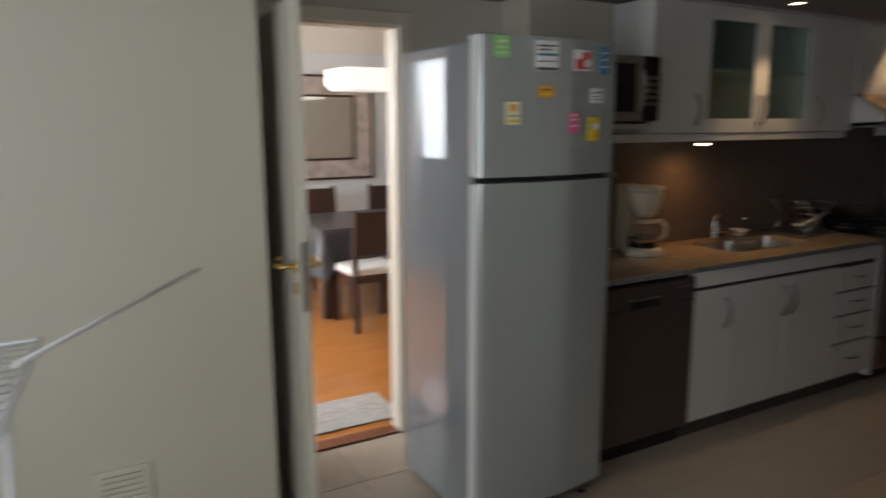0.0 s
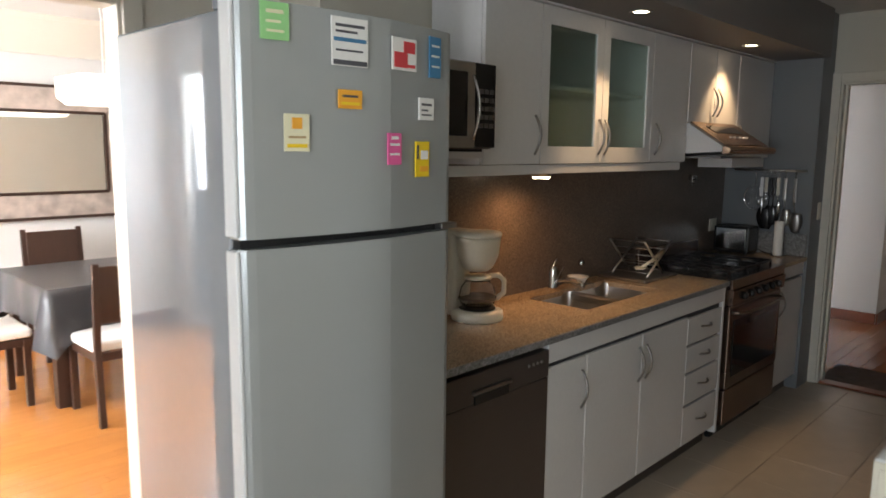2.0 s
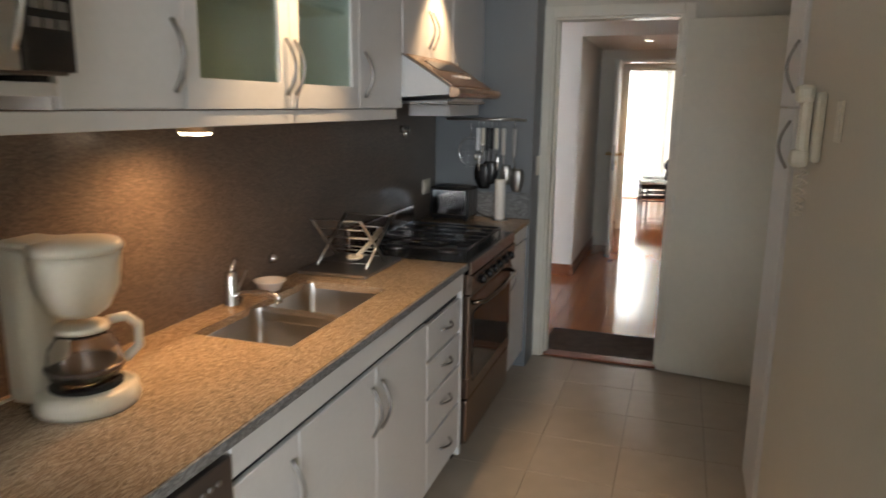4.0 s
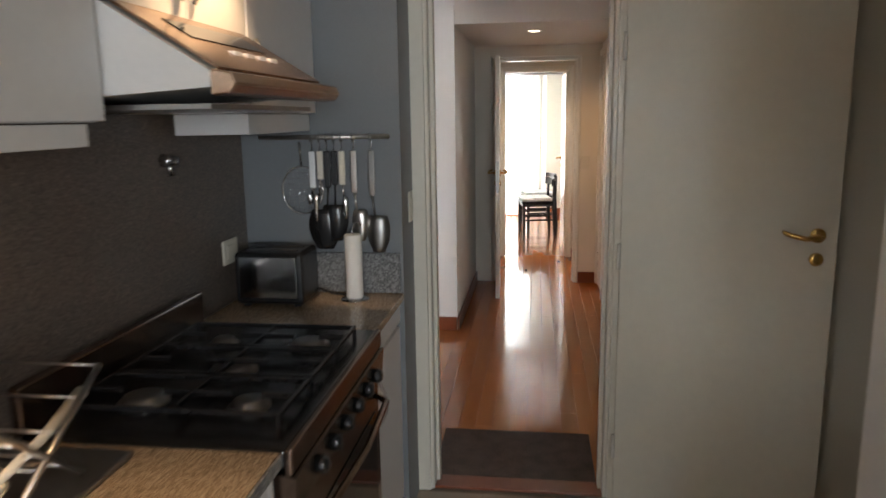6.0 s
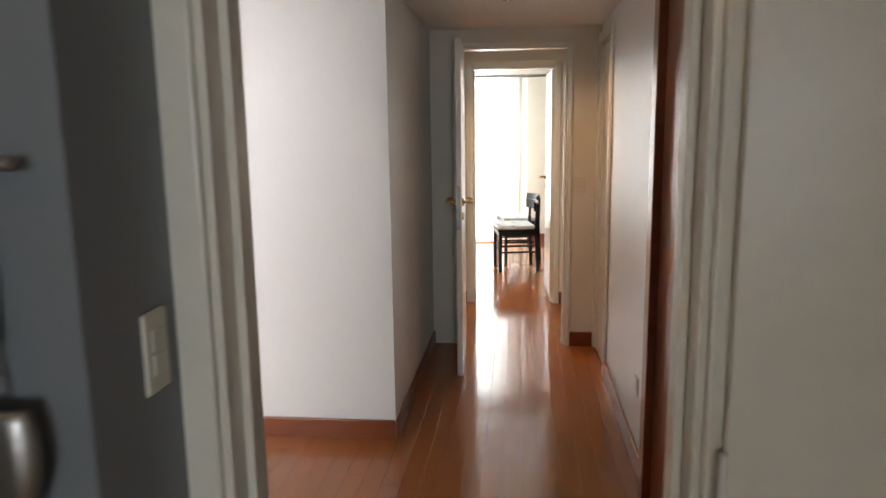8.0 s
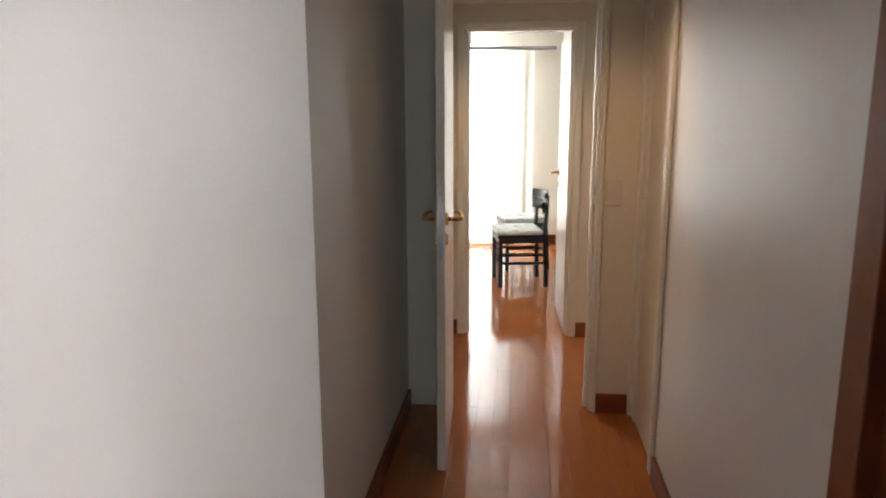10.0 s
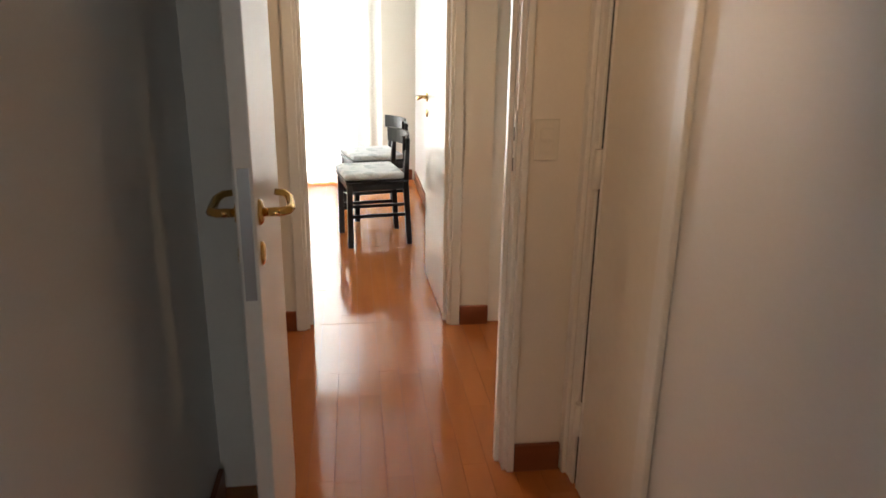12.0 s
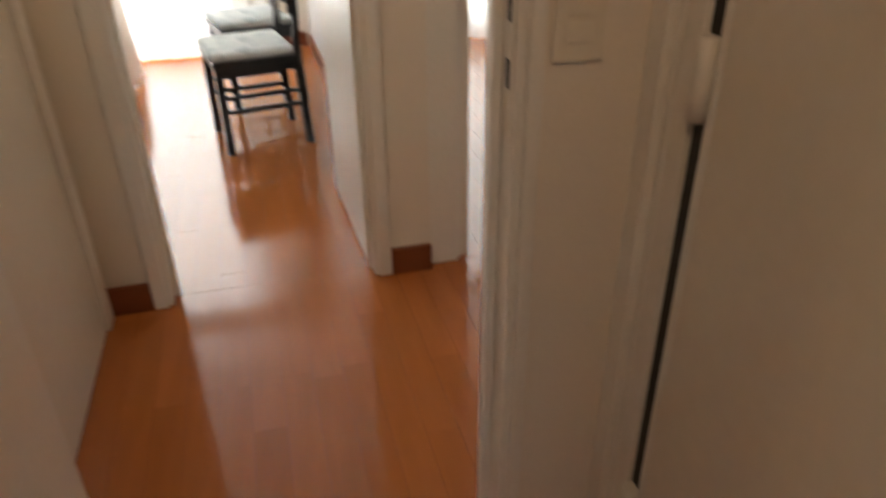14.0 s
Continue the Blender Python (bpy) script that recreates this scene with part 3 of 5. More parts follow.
strike = tagged(thing("strike_plate", (10.76, 1.576, 1.07), "painted strike plate in the door frame", "strike plate"), kind="structure")
part("plate", boxes((10.735, 10.757, 1.5755, 1.578, 0.99, 1.2), bevel=0.0008), "gloss_white", strike)
part("latch_hole", boxes((10.74, 10.753, 1.5782, 1.5788, 1.11, 1.15)), "rubber_and_shade", strike)
part("bolt_hole", boxes((10.74, 10.753, 1.5782, 1.5788, 1.02, 1.06)), "rubber_and_shade", strike)
jamb_y("door_frame_7", 2.484, 2.5, 11.1, 11.86, 2.03, 0.065)
d6 = tagged(thing("door_6", (11.13, 2.48, 0), "closed cream door in the vestibule", "door"), kind="structure")
part("leaf", boxes((11.13, 11.83, 2.474, 2.49, 0.008, 2.0), bevel=0.003), "door_cream", d6)
d7 = tagged(thing("door_7", (7.6, 1.36, 0), "glossy red-brown wooden entrance door in the corridor wall", "door"), kind="structure")
part("leaf", boxes((7.46, 8.32, 1.361, 1.42, 0.006, 2.04), bevel=0.003), "redwood", d7)
part("frame", boxes((7.38, 7.46, 1.361, 1.45, 0, 2.12), (8.32, 8.40, 1.361, 1.45, 0, 2.12), (7.46, 8.32, 1.361, 1.45, 2.04, 2.12), bevel=0.004), "redwood", d7)

# ---- baseboards ----


def baseboard(rows):
    structure("baseboard", boxes(*rows, bevel=0.003), "redwood", "red-brown wooden baseboard", "baseboard")


H = 0.1
baseboard([(9.12, 9.138, 2.492, 5.4, 0, H), (9.122, 10.69, 2.472, 2.488, 0, H)])
baseboard([(8.41, 10.08, 1.362, 1.378, 0, H), (7.05, 7.37, 1.362, 1.378, 0, H)])
baseboard([(10.71, 10.728, 1.383, 1.537, 0, H)])
baseboard([(11.93, 11.948, 1.402, 1.543, 0, H), (11.93, 11.948, 2.342, 2.488, 0, H)])
baseboard([(12.1, 15.3, 1.472, 1.488, 0, H), (15.38, 15.398, 1.5, 4.5, 0, H)])
baseboard([(0.32, 6.7, 7.182, 7.198, 0, H), (2.68, 6.7, 3.352, 3.37, 0, H)])

# ---- kitchen: refrigerator ----


def front_y(x):
    """The door front: two faintly curved faces that meet in an upright crease."""
    u = (x - 2.41) / 0.64
    if u < 0.6:
        return 2.25 - 0.042 * math.sin(0.5 * math.pi * min(1, u / 0.6)) ** 0.8
    return 2.208 + 0.034 * ((u - 0.6) / 0.4) ** 1.15


def curved_front(bm, x0, x1, y, bulge, z0, z1, back, r=0.02):
    """A door front that bulges towards -y, with rounded upright edges."""
    n = 20
    out = []
    for k in range(n + 1):
        u = k / n
        out.append((x0 + (x1 - x0) * u, front_y(x0 + (x1 - x0) * u)))
    out[0] = (x0, y + 0.012)
    out.insert(1, (x0 + 0.012, y - 0.002))
    out[-1] = (x1, y + 0.012)
    out.insert(-1, (x1 - 0.012, y - 0.002))
    out += [(x1, back), (x0, back)]
    prism(bm, out, z0, z1, "z")
    return bm


fridge = thing("refrigerator", (2.73, 2.55, 0), "tall silver-grey two-door refrigerator with paper magnets", "refrigerator")
part("body", boxes((2.415, 3.045, 2.30, 2.86, 0.03, 1.885), bevel=0.008), "fridge_side", fridge, "glossy grey side panels")
low = part("lower_door", curved_front(bmesh.new(), 2.41, 3.05, 2.25, 0.045, 0.10, 1.383, 2.294), "fridge", fridge)
top = part("freezer_door", curved_front(bmesh.new(), 2.41, 3.05, 2.25, 0.045, 1.405, 1.90, 2.294), "fridge", fridge)
part("edge_strip", boxes((2.402, 2.412, 2.255, 2.30, 0.1, 1.38), bevel=0.003), "white", low, "pale edge strip")
part("edge_strip", boxes((2.402, 2.412, 2.255, 2.30, 1.41, 1.9), bevel=0.003), "white", top, "pale edge strip")
part("seal", boxes((2.42, 3.04, 2.27, 2.30, 1.383, 1.405)), "rubber_and_shade", fridge, "black door seal")
part("hinge", boxes((3.0, 3.06, 2.235, 2.262, 1.386, 1.402), bevel=0.002), "nickel", fridge)
part("hinge_cover", boxes((2.42, 2.52, 2.28, 2.36, 1.886, 1.91), bevel=0.006), "fridge_side", fridge)
part("kick_plate", boxes((2.43, 3.03, 2.285, 2.32, 0.03, 0.1), bevel=0.003), "dw", fridge, "dark kick plate")
for x in (2.46, 3.0):
    for y in (2.32, 2.82):
        part("foot", lathe(bmesh.new(), [(0.02, 0), (0.02, 0.02), (0.012, 0.035)], (x, y, 0), 12), "rubber_and_shade", fridge)


def magnet(x, z, w, h, mat, label, bars):
    """A thin printed magnet on the freezer door; bars are (u0, u1, v0, v1, colour) in shares of its size."""
    x, z, w, h = x - 0.03, z + 0.029, w * 0.84, h * 0.84
    y = front_y(x)
    slope = math.degrees(math.atan((front_y(x + 0.01) - front_y(x - 0.01)) / 0.02))
    m = thing("fridge_magnet", (0, 0, 0), label, "magnet", "magnets on the refrigerator")
    c = part("card", boxes((-w / 2, w / 2, -0.004, 0, -h / 2, h / 2)), mat, m)
    for u0, u1, v0, v1, col in bars:
        part("print", boxes((-w / 2 + w * u0, -w / 2 + w * u1, -0.0052, -0.0038, -h / 2 + h * v0, -h / 2 + h * v1)), col, c)
    m.matrix_world = pose(x, y - 0.004, z, 0, 0, slope)


TXT = [(0.1, 0.9, 0.12, 0.2, "ink"), (0.15, 0.85, 0.3, 0.36, "ink")]
magnet(2.52, 1.83, 0.075, 0.09, "green", "green printed magnet on the freezer door", [(0.2, 0.8, 0.7, 0.8, "ivory"), (0.2, 0.7, 0.45, 0.52, "ivory"), (0.2, 0.8, 0.2, 0.27, "ivory")])
magnet(2.7, 1.805, 0.115, 0.125, "paper", "white and black printed magnet card", [(0.03, 0.97, 0.02, 0.12, "ink"), (0.05, 0.95, 0.5, 0.58, "blue"), (0.1, 0.9, 0.8, 0.86, "ink"), (0.1, 0.7, 0.68, 0.73, "ink"), (0.1, 0.85, 0.3, 0.34, "ink")])
magnet(2.865, 1.795, 0.105, 0.09, "paper", "red and white printed magnet", [(0.06, 0.6, 0.08, 0.55, "red"), (0.45, 0.92, 0.55, 0.9, "red"), (0.6, 0.92, 0.1, 0.2, "red")])
magnet(2.985, 1.80, 0.055, 0.12, "blue", "narrow blue printed magnet", [(0.15, 0.85, 0.75, 0.8, "paper"), (0.15, 0.85, 0.5, 0.55, "paper"), (0.15, 0.85, 0.25, 0.3, "paper")])
magnet(2.70, 1.68, 0.075, 0.05, "orange", "small orange printed magnet", [(0.1, 0.9, 0.2, 0.35, "yellow"), (0.15, 0.8, 0.6, 0.72, "ink")])
magnet(2.95, 1.67, 0.07, 0.065, "paper", "small white printed magnet", [(0.15, 0.85, 0.65, 0.75, "ink"), (0.15, 0.6, 0.4, 0.48, "ink"), (0.15, 0.85, 0.2, 0.27, "ink")])
magnet(2.565, 1.603, 0.07, 0.095, "ivory", "ivory and yellow printed magnet", [(0.3, 0.7, 0.6, 0.9, "orange"), (0.1, 0.9, 0.1, 0.2, "yellow"), (0.15, 0.85, 0.35, 0.41, "tan")])
magnet(2.83, 1.57, 0.055, 0.09, "pink", "pink printed magnet on the door", [(0.15, 0.85, 0.6, 0.68, "paper"), (0.15, 0.85, 0.3, 0.37, "paper"), (0.25, 0.75, 0.8, 0.9, "paper")])
magnet(2.935, 1.545, 0.065, 0.105, "yellow", "yellow printed magnet on the door", [(0.35, 0.9, 0.5, 0.75, "paper"), (0.3, 0.9, 0.15, 0.3, "orange"), (0.08, 0.2, 0.5, 0.9, "ink")])

# ---- kitchen: base units ----
Y = 2.42
dw = thing("dishwasher", (3.47, 2.7, 0), "dark brown-grey steel dishwasher under the worktop", "dishwasher")
part("body", boxes((3.175, 3.765, 2.45, 2.98, 0.06, 0.883)), "black", dw)
dwd = part("door", boxes((3.175, 3.765, 2.412, 2.448, 0.10, 0.755), bevel=0.004), "dw", dw)
part("control_panel", boxes((3.175, 3.765, 2.41, 2.448, 0.758, 0.862), bevel=0.004), "dw", dw)
part("grip", boxes((3.34, 3.52, 2.402, 2.411, 0.755, 0.792), bevel=0.003), "black", dw, "black recessed grip")
part("grip_lip", boxes((3.33, 3.53, 2.396, 2.412, 0.792, 0.806), bevel=0.003), "nickel", dw)
for k in range(4):
    part("button", lathe(bmesh.new(), [(0.006, -0.004), (0.006, 0.004)], (3.64 + 0.025 * k, 2.408, 0.825), 10, "y"), "nickel", dw)
part("kick_plate", boxes((3.18, 3.76, 2.47, 2.49, 0.0, 0.098)), "black", dw)


def unit(name, x0, x1, label, doors=(), drawers=(), top=0.883):
    """A white base unit: a carcass, a recessed kick plate and its fronts. doors: (x0, x1, handle x)."""
    u = thing(name, ((x0 + x1) / 2, 2.7, 0), label, "cabinet", "base cabinets")
    part("carcass", boxes((x0 + 0.001, x1 - 0.001, Y + 0.022, 2.985, 0.10, top)), "cab", u)
    part("kick_plate", boxes((x0, x1, 2.48, 2.495, 0, 0.10)), "dw", u, "dark recessed kick plate")
    # Dark sheet behind the fronts paints the shade seen between them.
    part("shadow_gap", boxes((x0 + 0.002, x1 - 0.002, Y + 0.016, Y + 0.0218, 0.105, 0.80)), "cab_gap_shade", u, "dark sheet painted as the shade behind the fronts")
    for a, b, hx in doors:
        d = part("door", boxes((a + 0.003, b - 0.003, Y - 0.002, Y + 0.015, 0.105, 0.782), bevel=0.004), "cab", u)
        bow_handle(d, hx, Y - 0.002, 0.57, 0.73)
    z = 0.105
    for h in drawers:
        d = part("drawer", boxes((x0 + 0.003, x1 - 0.003, Y - 0.002, Y + 0.015, z, z + h - 0.012), bevel=0.004), "cab", u)
        c = (x0 + x1) / 2
        flat_handle(d, c - 0.055, c + 0.055, Y - 0.002, z + h * 0.52)
        z += h
    return u


unit("base_cabinet", 3.77, 4.04, "narrow white base cabinet with one door", doors=[(3.77, 4.04, 4.0)])
unit("base_cabinet", 4.04, 4.955, "white sink base cabinet with two doors", doors=[(4.04, 4.495, 4.462), (4.495, 4.955, 4.528)], top=0.72)
unit("drawer_cabinet", 4.955, 5.36, "white cabinet with four drawers beside the stove", drawers=(0.215, 0.17, 0.145, 0.15))
solid("front_rail", boxes((3.77, 5.36, Y - 0.004, Y + 0.021, 0.802, 0.882), bevel=0.003), "cab", "long white rail under the worktop edge", "cabinet rail")
solid("end_panel", boxes((5.362, 5.385, Y - 0.004, 2.985, 0.06, 0.882), bevel=0.002), "cab", "white side panel beside the stove", "panel")

# ---- kitchen: worktop with two sink bowls ----
SX0, SX1, SY0, SY1 = 4.25, 4.91, 2.56, 2.88
wt = thing("worktop", (4.3, 2.7, 0.87), "brown speckled granite worktop with a cut-out for the sink", "worktop")
part("slab", ring_slab((3.172, 5.40, 2.408, 2.985), (SX0, SX1, SY0, SY1), 0.884, 0.91, "z"), "granite", wt)
part("edge", boxes((3.172, 5.40, 2.401, 2.4075, 0.883, 0.909), bevel=0.002), "granite_edge", wt, "rough grey granite edge")
structure("backsplash", boxes((3.172, 6.655, 2.985, 2.999, 0.91, 1.56)), "granite_wall", "dark brown speckled granite backsplash", "backsplash")
wt2 = solid("side_worktop", boxes((6.205, 6.657, 2.40, 2.983, 0.884, 0.91), bevel=0.002), "granite", "short brown granite worktop beside the stove", "worktop")
structure("upstand", boxes((6.642, 6.657, 2.41, 2.983, 0.912, 1.06), bevel=0.002), "granite_edge", "low grey granite upstand", "backsplash")


def bowl(x0, x1, parent):
    bm = bmesh.new()
    y0, y1, top, low_z, r = SY0 - 0.004, SY1 + 0.004, 0.902, 0.74, 0.05
    rings = []
    for inset, z in ((0, top), (0.006, 0.86), (0.014, low_z + 0.03), (0.045, low_z)):
        ring = []
        for cx, cy, a0 in ((x1 - r, y1 - r, 0), (x0 + r, y1 - r, 90), (x0 + r, y0 + r, 180), (x1 - r, y0 + r, 270)):
            for k in range(5):
                a = radians(a0 + k * 22.5)
                ring.append(bm.verts.new((cx + (r - inset) * math.cos(a), cy + (r - inset) * math.sin(a), z)))
        rings.append(ring)
    for a, b in zip(rings, rings[1:]):
        n = len(a)
        for k in range(n):
            f = bm.faces.new((a[k], b[k], b[(k + 1) % n], a[(k + 1) % n]))
            f.smooth = True
    bm.faces.new(rings[-1])
    ob = part("bowl", bm, "steel", parent)
    part("drain", lathe(bmesh.new(), [(0.035, 0), (0.035, 0.004), (0.02, 0.006)], ((x0 + x1) / 2, (y0 + y1) / 2, 0.741), 16), "chrome", ob)


sink = thing("sink", (4.58, 2.72, 0.74), "two-bowl stainless steel sink set under the worktop", "sink")
bowl(4.245, 4.57, sink)
bowl(4.585, 4.915, sink)
part("divider", boxes((4.562, 4.593, SY0, SY1, 0.86, 0.895), bevel=0.005), "steel", sink)

tap = thing("tap", (4.52, 2.935, 0.91), "chrome mixer tap with a long low spout", "tap")
part("base", lathe(bmesh.new(), [(0.026, 0), (0.026, 0.012), (0.021, 0.02), (0.021, 0.10), (0.017, 0.115), (0.001, 0.118)], (4.52, 2.935, 0.91), 18), "chrome", tap)
part("spout", tube(bmesh.new(), [(4.52, 2.935, 0.945), (4.515, 2.87, 0.965), (4.505, 2.80, 0.972), (4.503, 2.755, 0.965), (4.503, 2.745, 0.945)], 0.011, 12), "chrome", tap)
part("lever", tube(bmesh.new(), [(4.52, 2.935, 1.025), (4.545, 2.94, 1.05), (4.565, 2.945, 1.06)], [0.008, 0.007, 0.006], 10), "chrome", tap)
part("pull_rod", tube(bmesh.new(), [(4.56, 2.95, 0.93), (4.65, 2.965, 1.0)], 0.004, 8), "steel", tap)

dish = thing("soap_dish", (4.73, 2.93, 0.91), "small white ceramic soap dish", "soap dish")
part("dish_bowl", lathe(bmesh.new(), [(0.02, 0), (0.034, 0.006), (0.052, 0.035), (0.057, 0.042), (0.05, 0.038), (0.03, 0.014), (0.001, 0.01)], (4.73, 2.925, 0.91), 24), "white", dish)
cup = thing("suction_hook", (4.80, 2.985, 1.02), "small chrome hook on the backsplash", "hook")
part("knob", lathe(bmesh.new(), [(0.02, 0.0), (0.018, -0.012), (0.008, -0.022), (0.001, -0.024)], (4.84, 2.985, 1.0), 14, "y"), "chrome", cup)

rack = thing("dish_rack", (5.2, 2.85, 0.91), "folding metal dish rack on a grey tray with a spoon", "dish rack")
part("tray", boxes((4.99, 5.36, 2.68, 2.97, 0.91, 0.925), bevel=0.006), "nickel", rack)
for yy in (2.72, 2.93):
    part("leg", tube(bmesh.new(), [(5.04, yy, 1.12), (5.26, yy, 0.93)], 0.006, 8), "steel", rack)
    part("leg", tube(bmesh.new(), [(5.34, yy, 1.10), (5.08, yy, 0.93)], 0.006, 8), "steel", rack)
for k in range(5):
    a = k / 4
    part("wire", tube(bmesh.new(), [(5.04 + 0.2 * a, 2.72, 1.12 - 0.17 * a), (5.04 + 0.2 * a, 2.93, 1.12 - 0.17 * a)], 0.002, 6), "steel", rack)
    part("wire", tube(bmesh.new(), [(5.34 - 0.24 * a, 2.72, 1.10 - 0.155 * a), (5.34 - 0.24 * a, 2.93, 1.10 - 0.155 * a)], 0.002, 6), "steel", rack)
spoon = thing("serving_spoon", (5.2, 2.76, 0.96), "pale plastic serving spoon lying in the dish rack", "spoon")
part("handle", tube(bmesh.new(), [(5.12, 2.77, 0.975), (5.25, 2.78, 0.995), (5.38, 2.79, 1.03)], [0.008, 0.009, 0.013], 10), "plastic", spoon)
bm = lathe(bmesh.new(), [(0.001, -0.012), (0.024, -0.006), (0.034, 0.004), (0.03, 0.004), (0.001, -0.006)], (0, 0, 0), 18)
for v in bm.verts:
    v.co = Vector((5.09 + v.co.x * 1.4, 2.768 + v.co.y, 0.972 + v.co.z))
part("spoon_bowl", bm, "plastic", spoon)

# ---- kitchen: coffee maker ----
CX, CY = 3.785, 2.79
cof = thing("coffee_maker", (CX, CY, 0.91), "cream drip coffee maker with a glass jug", "coffee maker")
part("base", lathe(bmesh.new(), [(0.105, 0), (0.108, 0.01), (0.105, 0.035), (0.09, 0.042), (0.001, 0.042)], (CX, CY, 0.91), 30), "plastic", cof)
part("hot_plate", lathe(bmesh.new(), [(0.075, 0.043), (0.075, 0.047), (0.001, 0.048)], (CX, CY, 0.91), 24), "black", cof)
part("tower", boxes((CX - 0.085, CX + 0.03, CY + 0.06, CY + 0.135, 0.92, 1.26), bevel=0.02), "plastic", cof)
part("filter_holder", lathe(bmesh.new(), [(0.04, 0.2), (0.06, 0.215), (0.082, 0.26), (0.09, 0.32), (0.09, 0.34)], (CX, CY, 0.91), 28), "plastic", cof)
part("lid", lathe(bmesh.new(), [(0.095, 0.341), (0.097, 0.35), (0.09, 0.36), (0.03, 0.364), (0.001, 0.364)], (CX, CY, 0.91), 28), "plastic", cof)
part("lid_back", boxes((CX - 0.08, CX + 0.03, CY + 0.04, CY + 0.135, 1.255, 1.274), bevel=0.008), "plastic", cof)
jug = part("jug", lathe(bmesh.new(), [(0.05, 0.05), (0.07, 0.06), (0.078, 0.09), (0.07, 0.13), (0.052, 0.155), (0.05, 0.165), (0.047, 0.165), (0.049, 0.154),
                                      (0.066, 0.13), (0.074, 0.09), (0.066, 0.063), (0.001, 0.055)], (CX, CY, 0.91), 28), "glass", cof, "clear glass jug")
part("jug_band", lathe(bmesh.new(), [(0.0795, 0.082), (0.0805, 0.088), (0.0795, 0.094), (0.0785, 0.088)], (CX, CY, 0.91), 28), "dw", jug)
part("jug_lid", lathe(bmesh.new(), [(0.055, 0.166), (0.057, 0.174), (0.05, 0.18), (0.001, 0.182)], (CX, CY, 0.91), 24), "plastic", jug)
part("jug_handle", tube(bmesh.new(), [(CX + 0.05, CY - 0.02, 1.085), (CX + 0.09, CY - 0.035, 1.085), (CX + 0.115, CY - 0.045, 1.06), (CX + 0.115, CY - 0.045, 1.01), (CX + 0.085, CY - 0.03, 0.985)], 0.011, 10), "plastic", jug)
part("cable", tube(bmesh.new(), [(CX - 0.05, CY + 0.13, 0.93), (CX - 0.12, CY + 0.16, 0.915), (CX - 0.2, CY + 0.12, 0.914), (CX - 0.28, CY + 0.18, 0.95), (CX - 0.3, CY + 0.19, 1.1)], 0.004, 8), "plastic", cof)

# ---- kitchen: stove ----
ST0, ST1 = 5.405, 6.20
st = thing("stove", (5.8, 2.7, 0), "steel gas stove with black hob and dark oven glass", "stove")
part("body", boxes((ST0, ST1, 2.44, 2.96, 0.08, 0.87)), "dw", st)
part("hob", boxes((ST0, ST1, 2.40, 2.96, 0.872, 0.912), bevel=0.006), "black", st, "black enamelled hob")
part("hob_rim", boxes((ST0, ST1, 2.385, 2.40, 0.86, 0.915), bevel=0.004), "stove_steel", st)
part("control_panel", prism(bmesh.new(), [(2.40, 0.86), (2.378, 0.855), (2.384, 0.775), (2.44, 0.775), (2.44, 0.86)], ST0, ST1, "x"), "stove_steel", st, "brushed steel control panel")
for k in range(6):
    x = ST0 + 0.14 + 0.105 * k
    part("knob", lathe(bmesh.new(), [(0.021, 0), (0.02, -0.018), (0.014, -0.026), (0.001, -0.026)], (x, 2.381, 0.815), 16, "y"), "black", st, "black control knob")
ov = part("oven_door", boxes((ST0 + 0.01, ST1 - 0.01, 2.396, 2.438, 0.30, 0.765), bevel=0.006), "stove_steel", st)
part("oven_glass", boxes((ST0 + 0.07, ST1 - 0.07, 2.392, 2.3955, 0.36, 0.68), bevel=0.001), "dark_glass", ov, "dark oven glass")
part("oven_handle", tube(bmesh.new(), [(ST0 + 0.06, 2.395, 0.725), (ST0 + 0.1, 2.352, 0.725), ((ST0 + ST1) / 2, 2.338, 0.725), (ST1 - 0.1, 2.352, 0.725), (ST1 - 0.06, 2.395, 0.725)], 0.010, 10), "stove_steel", ov)
part("warming_drawer", boxes((ST0 + 0.01, ST1 - 0.01, 2.40, 2.438, 0.09, 0.29), bevel=0.006), "stove_steel", st)
part("plinth", boxes((ST0 + 0.02, ST1 - 0.02, 2.47, 2.50, 0, 0.08)), "black", st)
part("back_guard", boxes((ST0, ST1, 2.945, 2.972, 0.912, 1.02), bevel=0.006), "stove_steel", st, "raised steel back guard")
for bx, by, r in ((5.6, 2.55, 0.035), (5.6, 2.80, 0.045), (6.02, 2.55, 0.045), (6.02, 2.80, 0.03), (5.81, 2.68, 0.05)):
    part("burner", lathe(bmesh.new(), [(r + 0.012, 0), (r + 0.012, 0.008), (r, 0.012), (r, 0.02), (r * 0.7, 0.024), (0.001, 0.024)], (bx, by, 0.912), 20), "nickel", st)
for gx in (5.6, 5.81, 6.02):
    g = part("grate", boxes((gx - 0.1, gx - 0.09, 2.44, 2.93, 0.936, 0.948), (gx + 0.09, gx + 0.1, 2.44, 2.93, 0.936, 0.948), (gx - 0.09, gx + 0.09, 2.44, 2.45, 0.936, 0.948),
                            (gx - 0.09, gx + 0.09, 2.92, 2.93, 0.936, 0.948), (gx - 0.09, gx + 0.09, 2.675, 2.685, 0.936, 0.948), (gx - 0.005, gx + 0.005, 2.45, 2.52, 0.936, 0.95),
                            (gx - 0.005, gx + 0.005, 2.59, 2.75, 0.936, 0.95), (gx - 0.005, gx + 0.005, 2.85, 2.92, 0.936, 0.95), bevel=0.002), "black", st, "black cast-iron grate")
    for a in (-0.1, 0.09):
        for b in (2.44, 2.92):
            part("grate_foot", boxes((gx + a, gx + a + 0.01, b, b + 0.01, 0.912, 0.937)), "black", g)
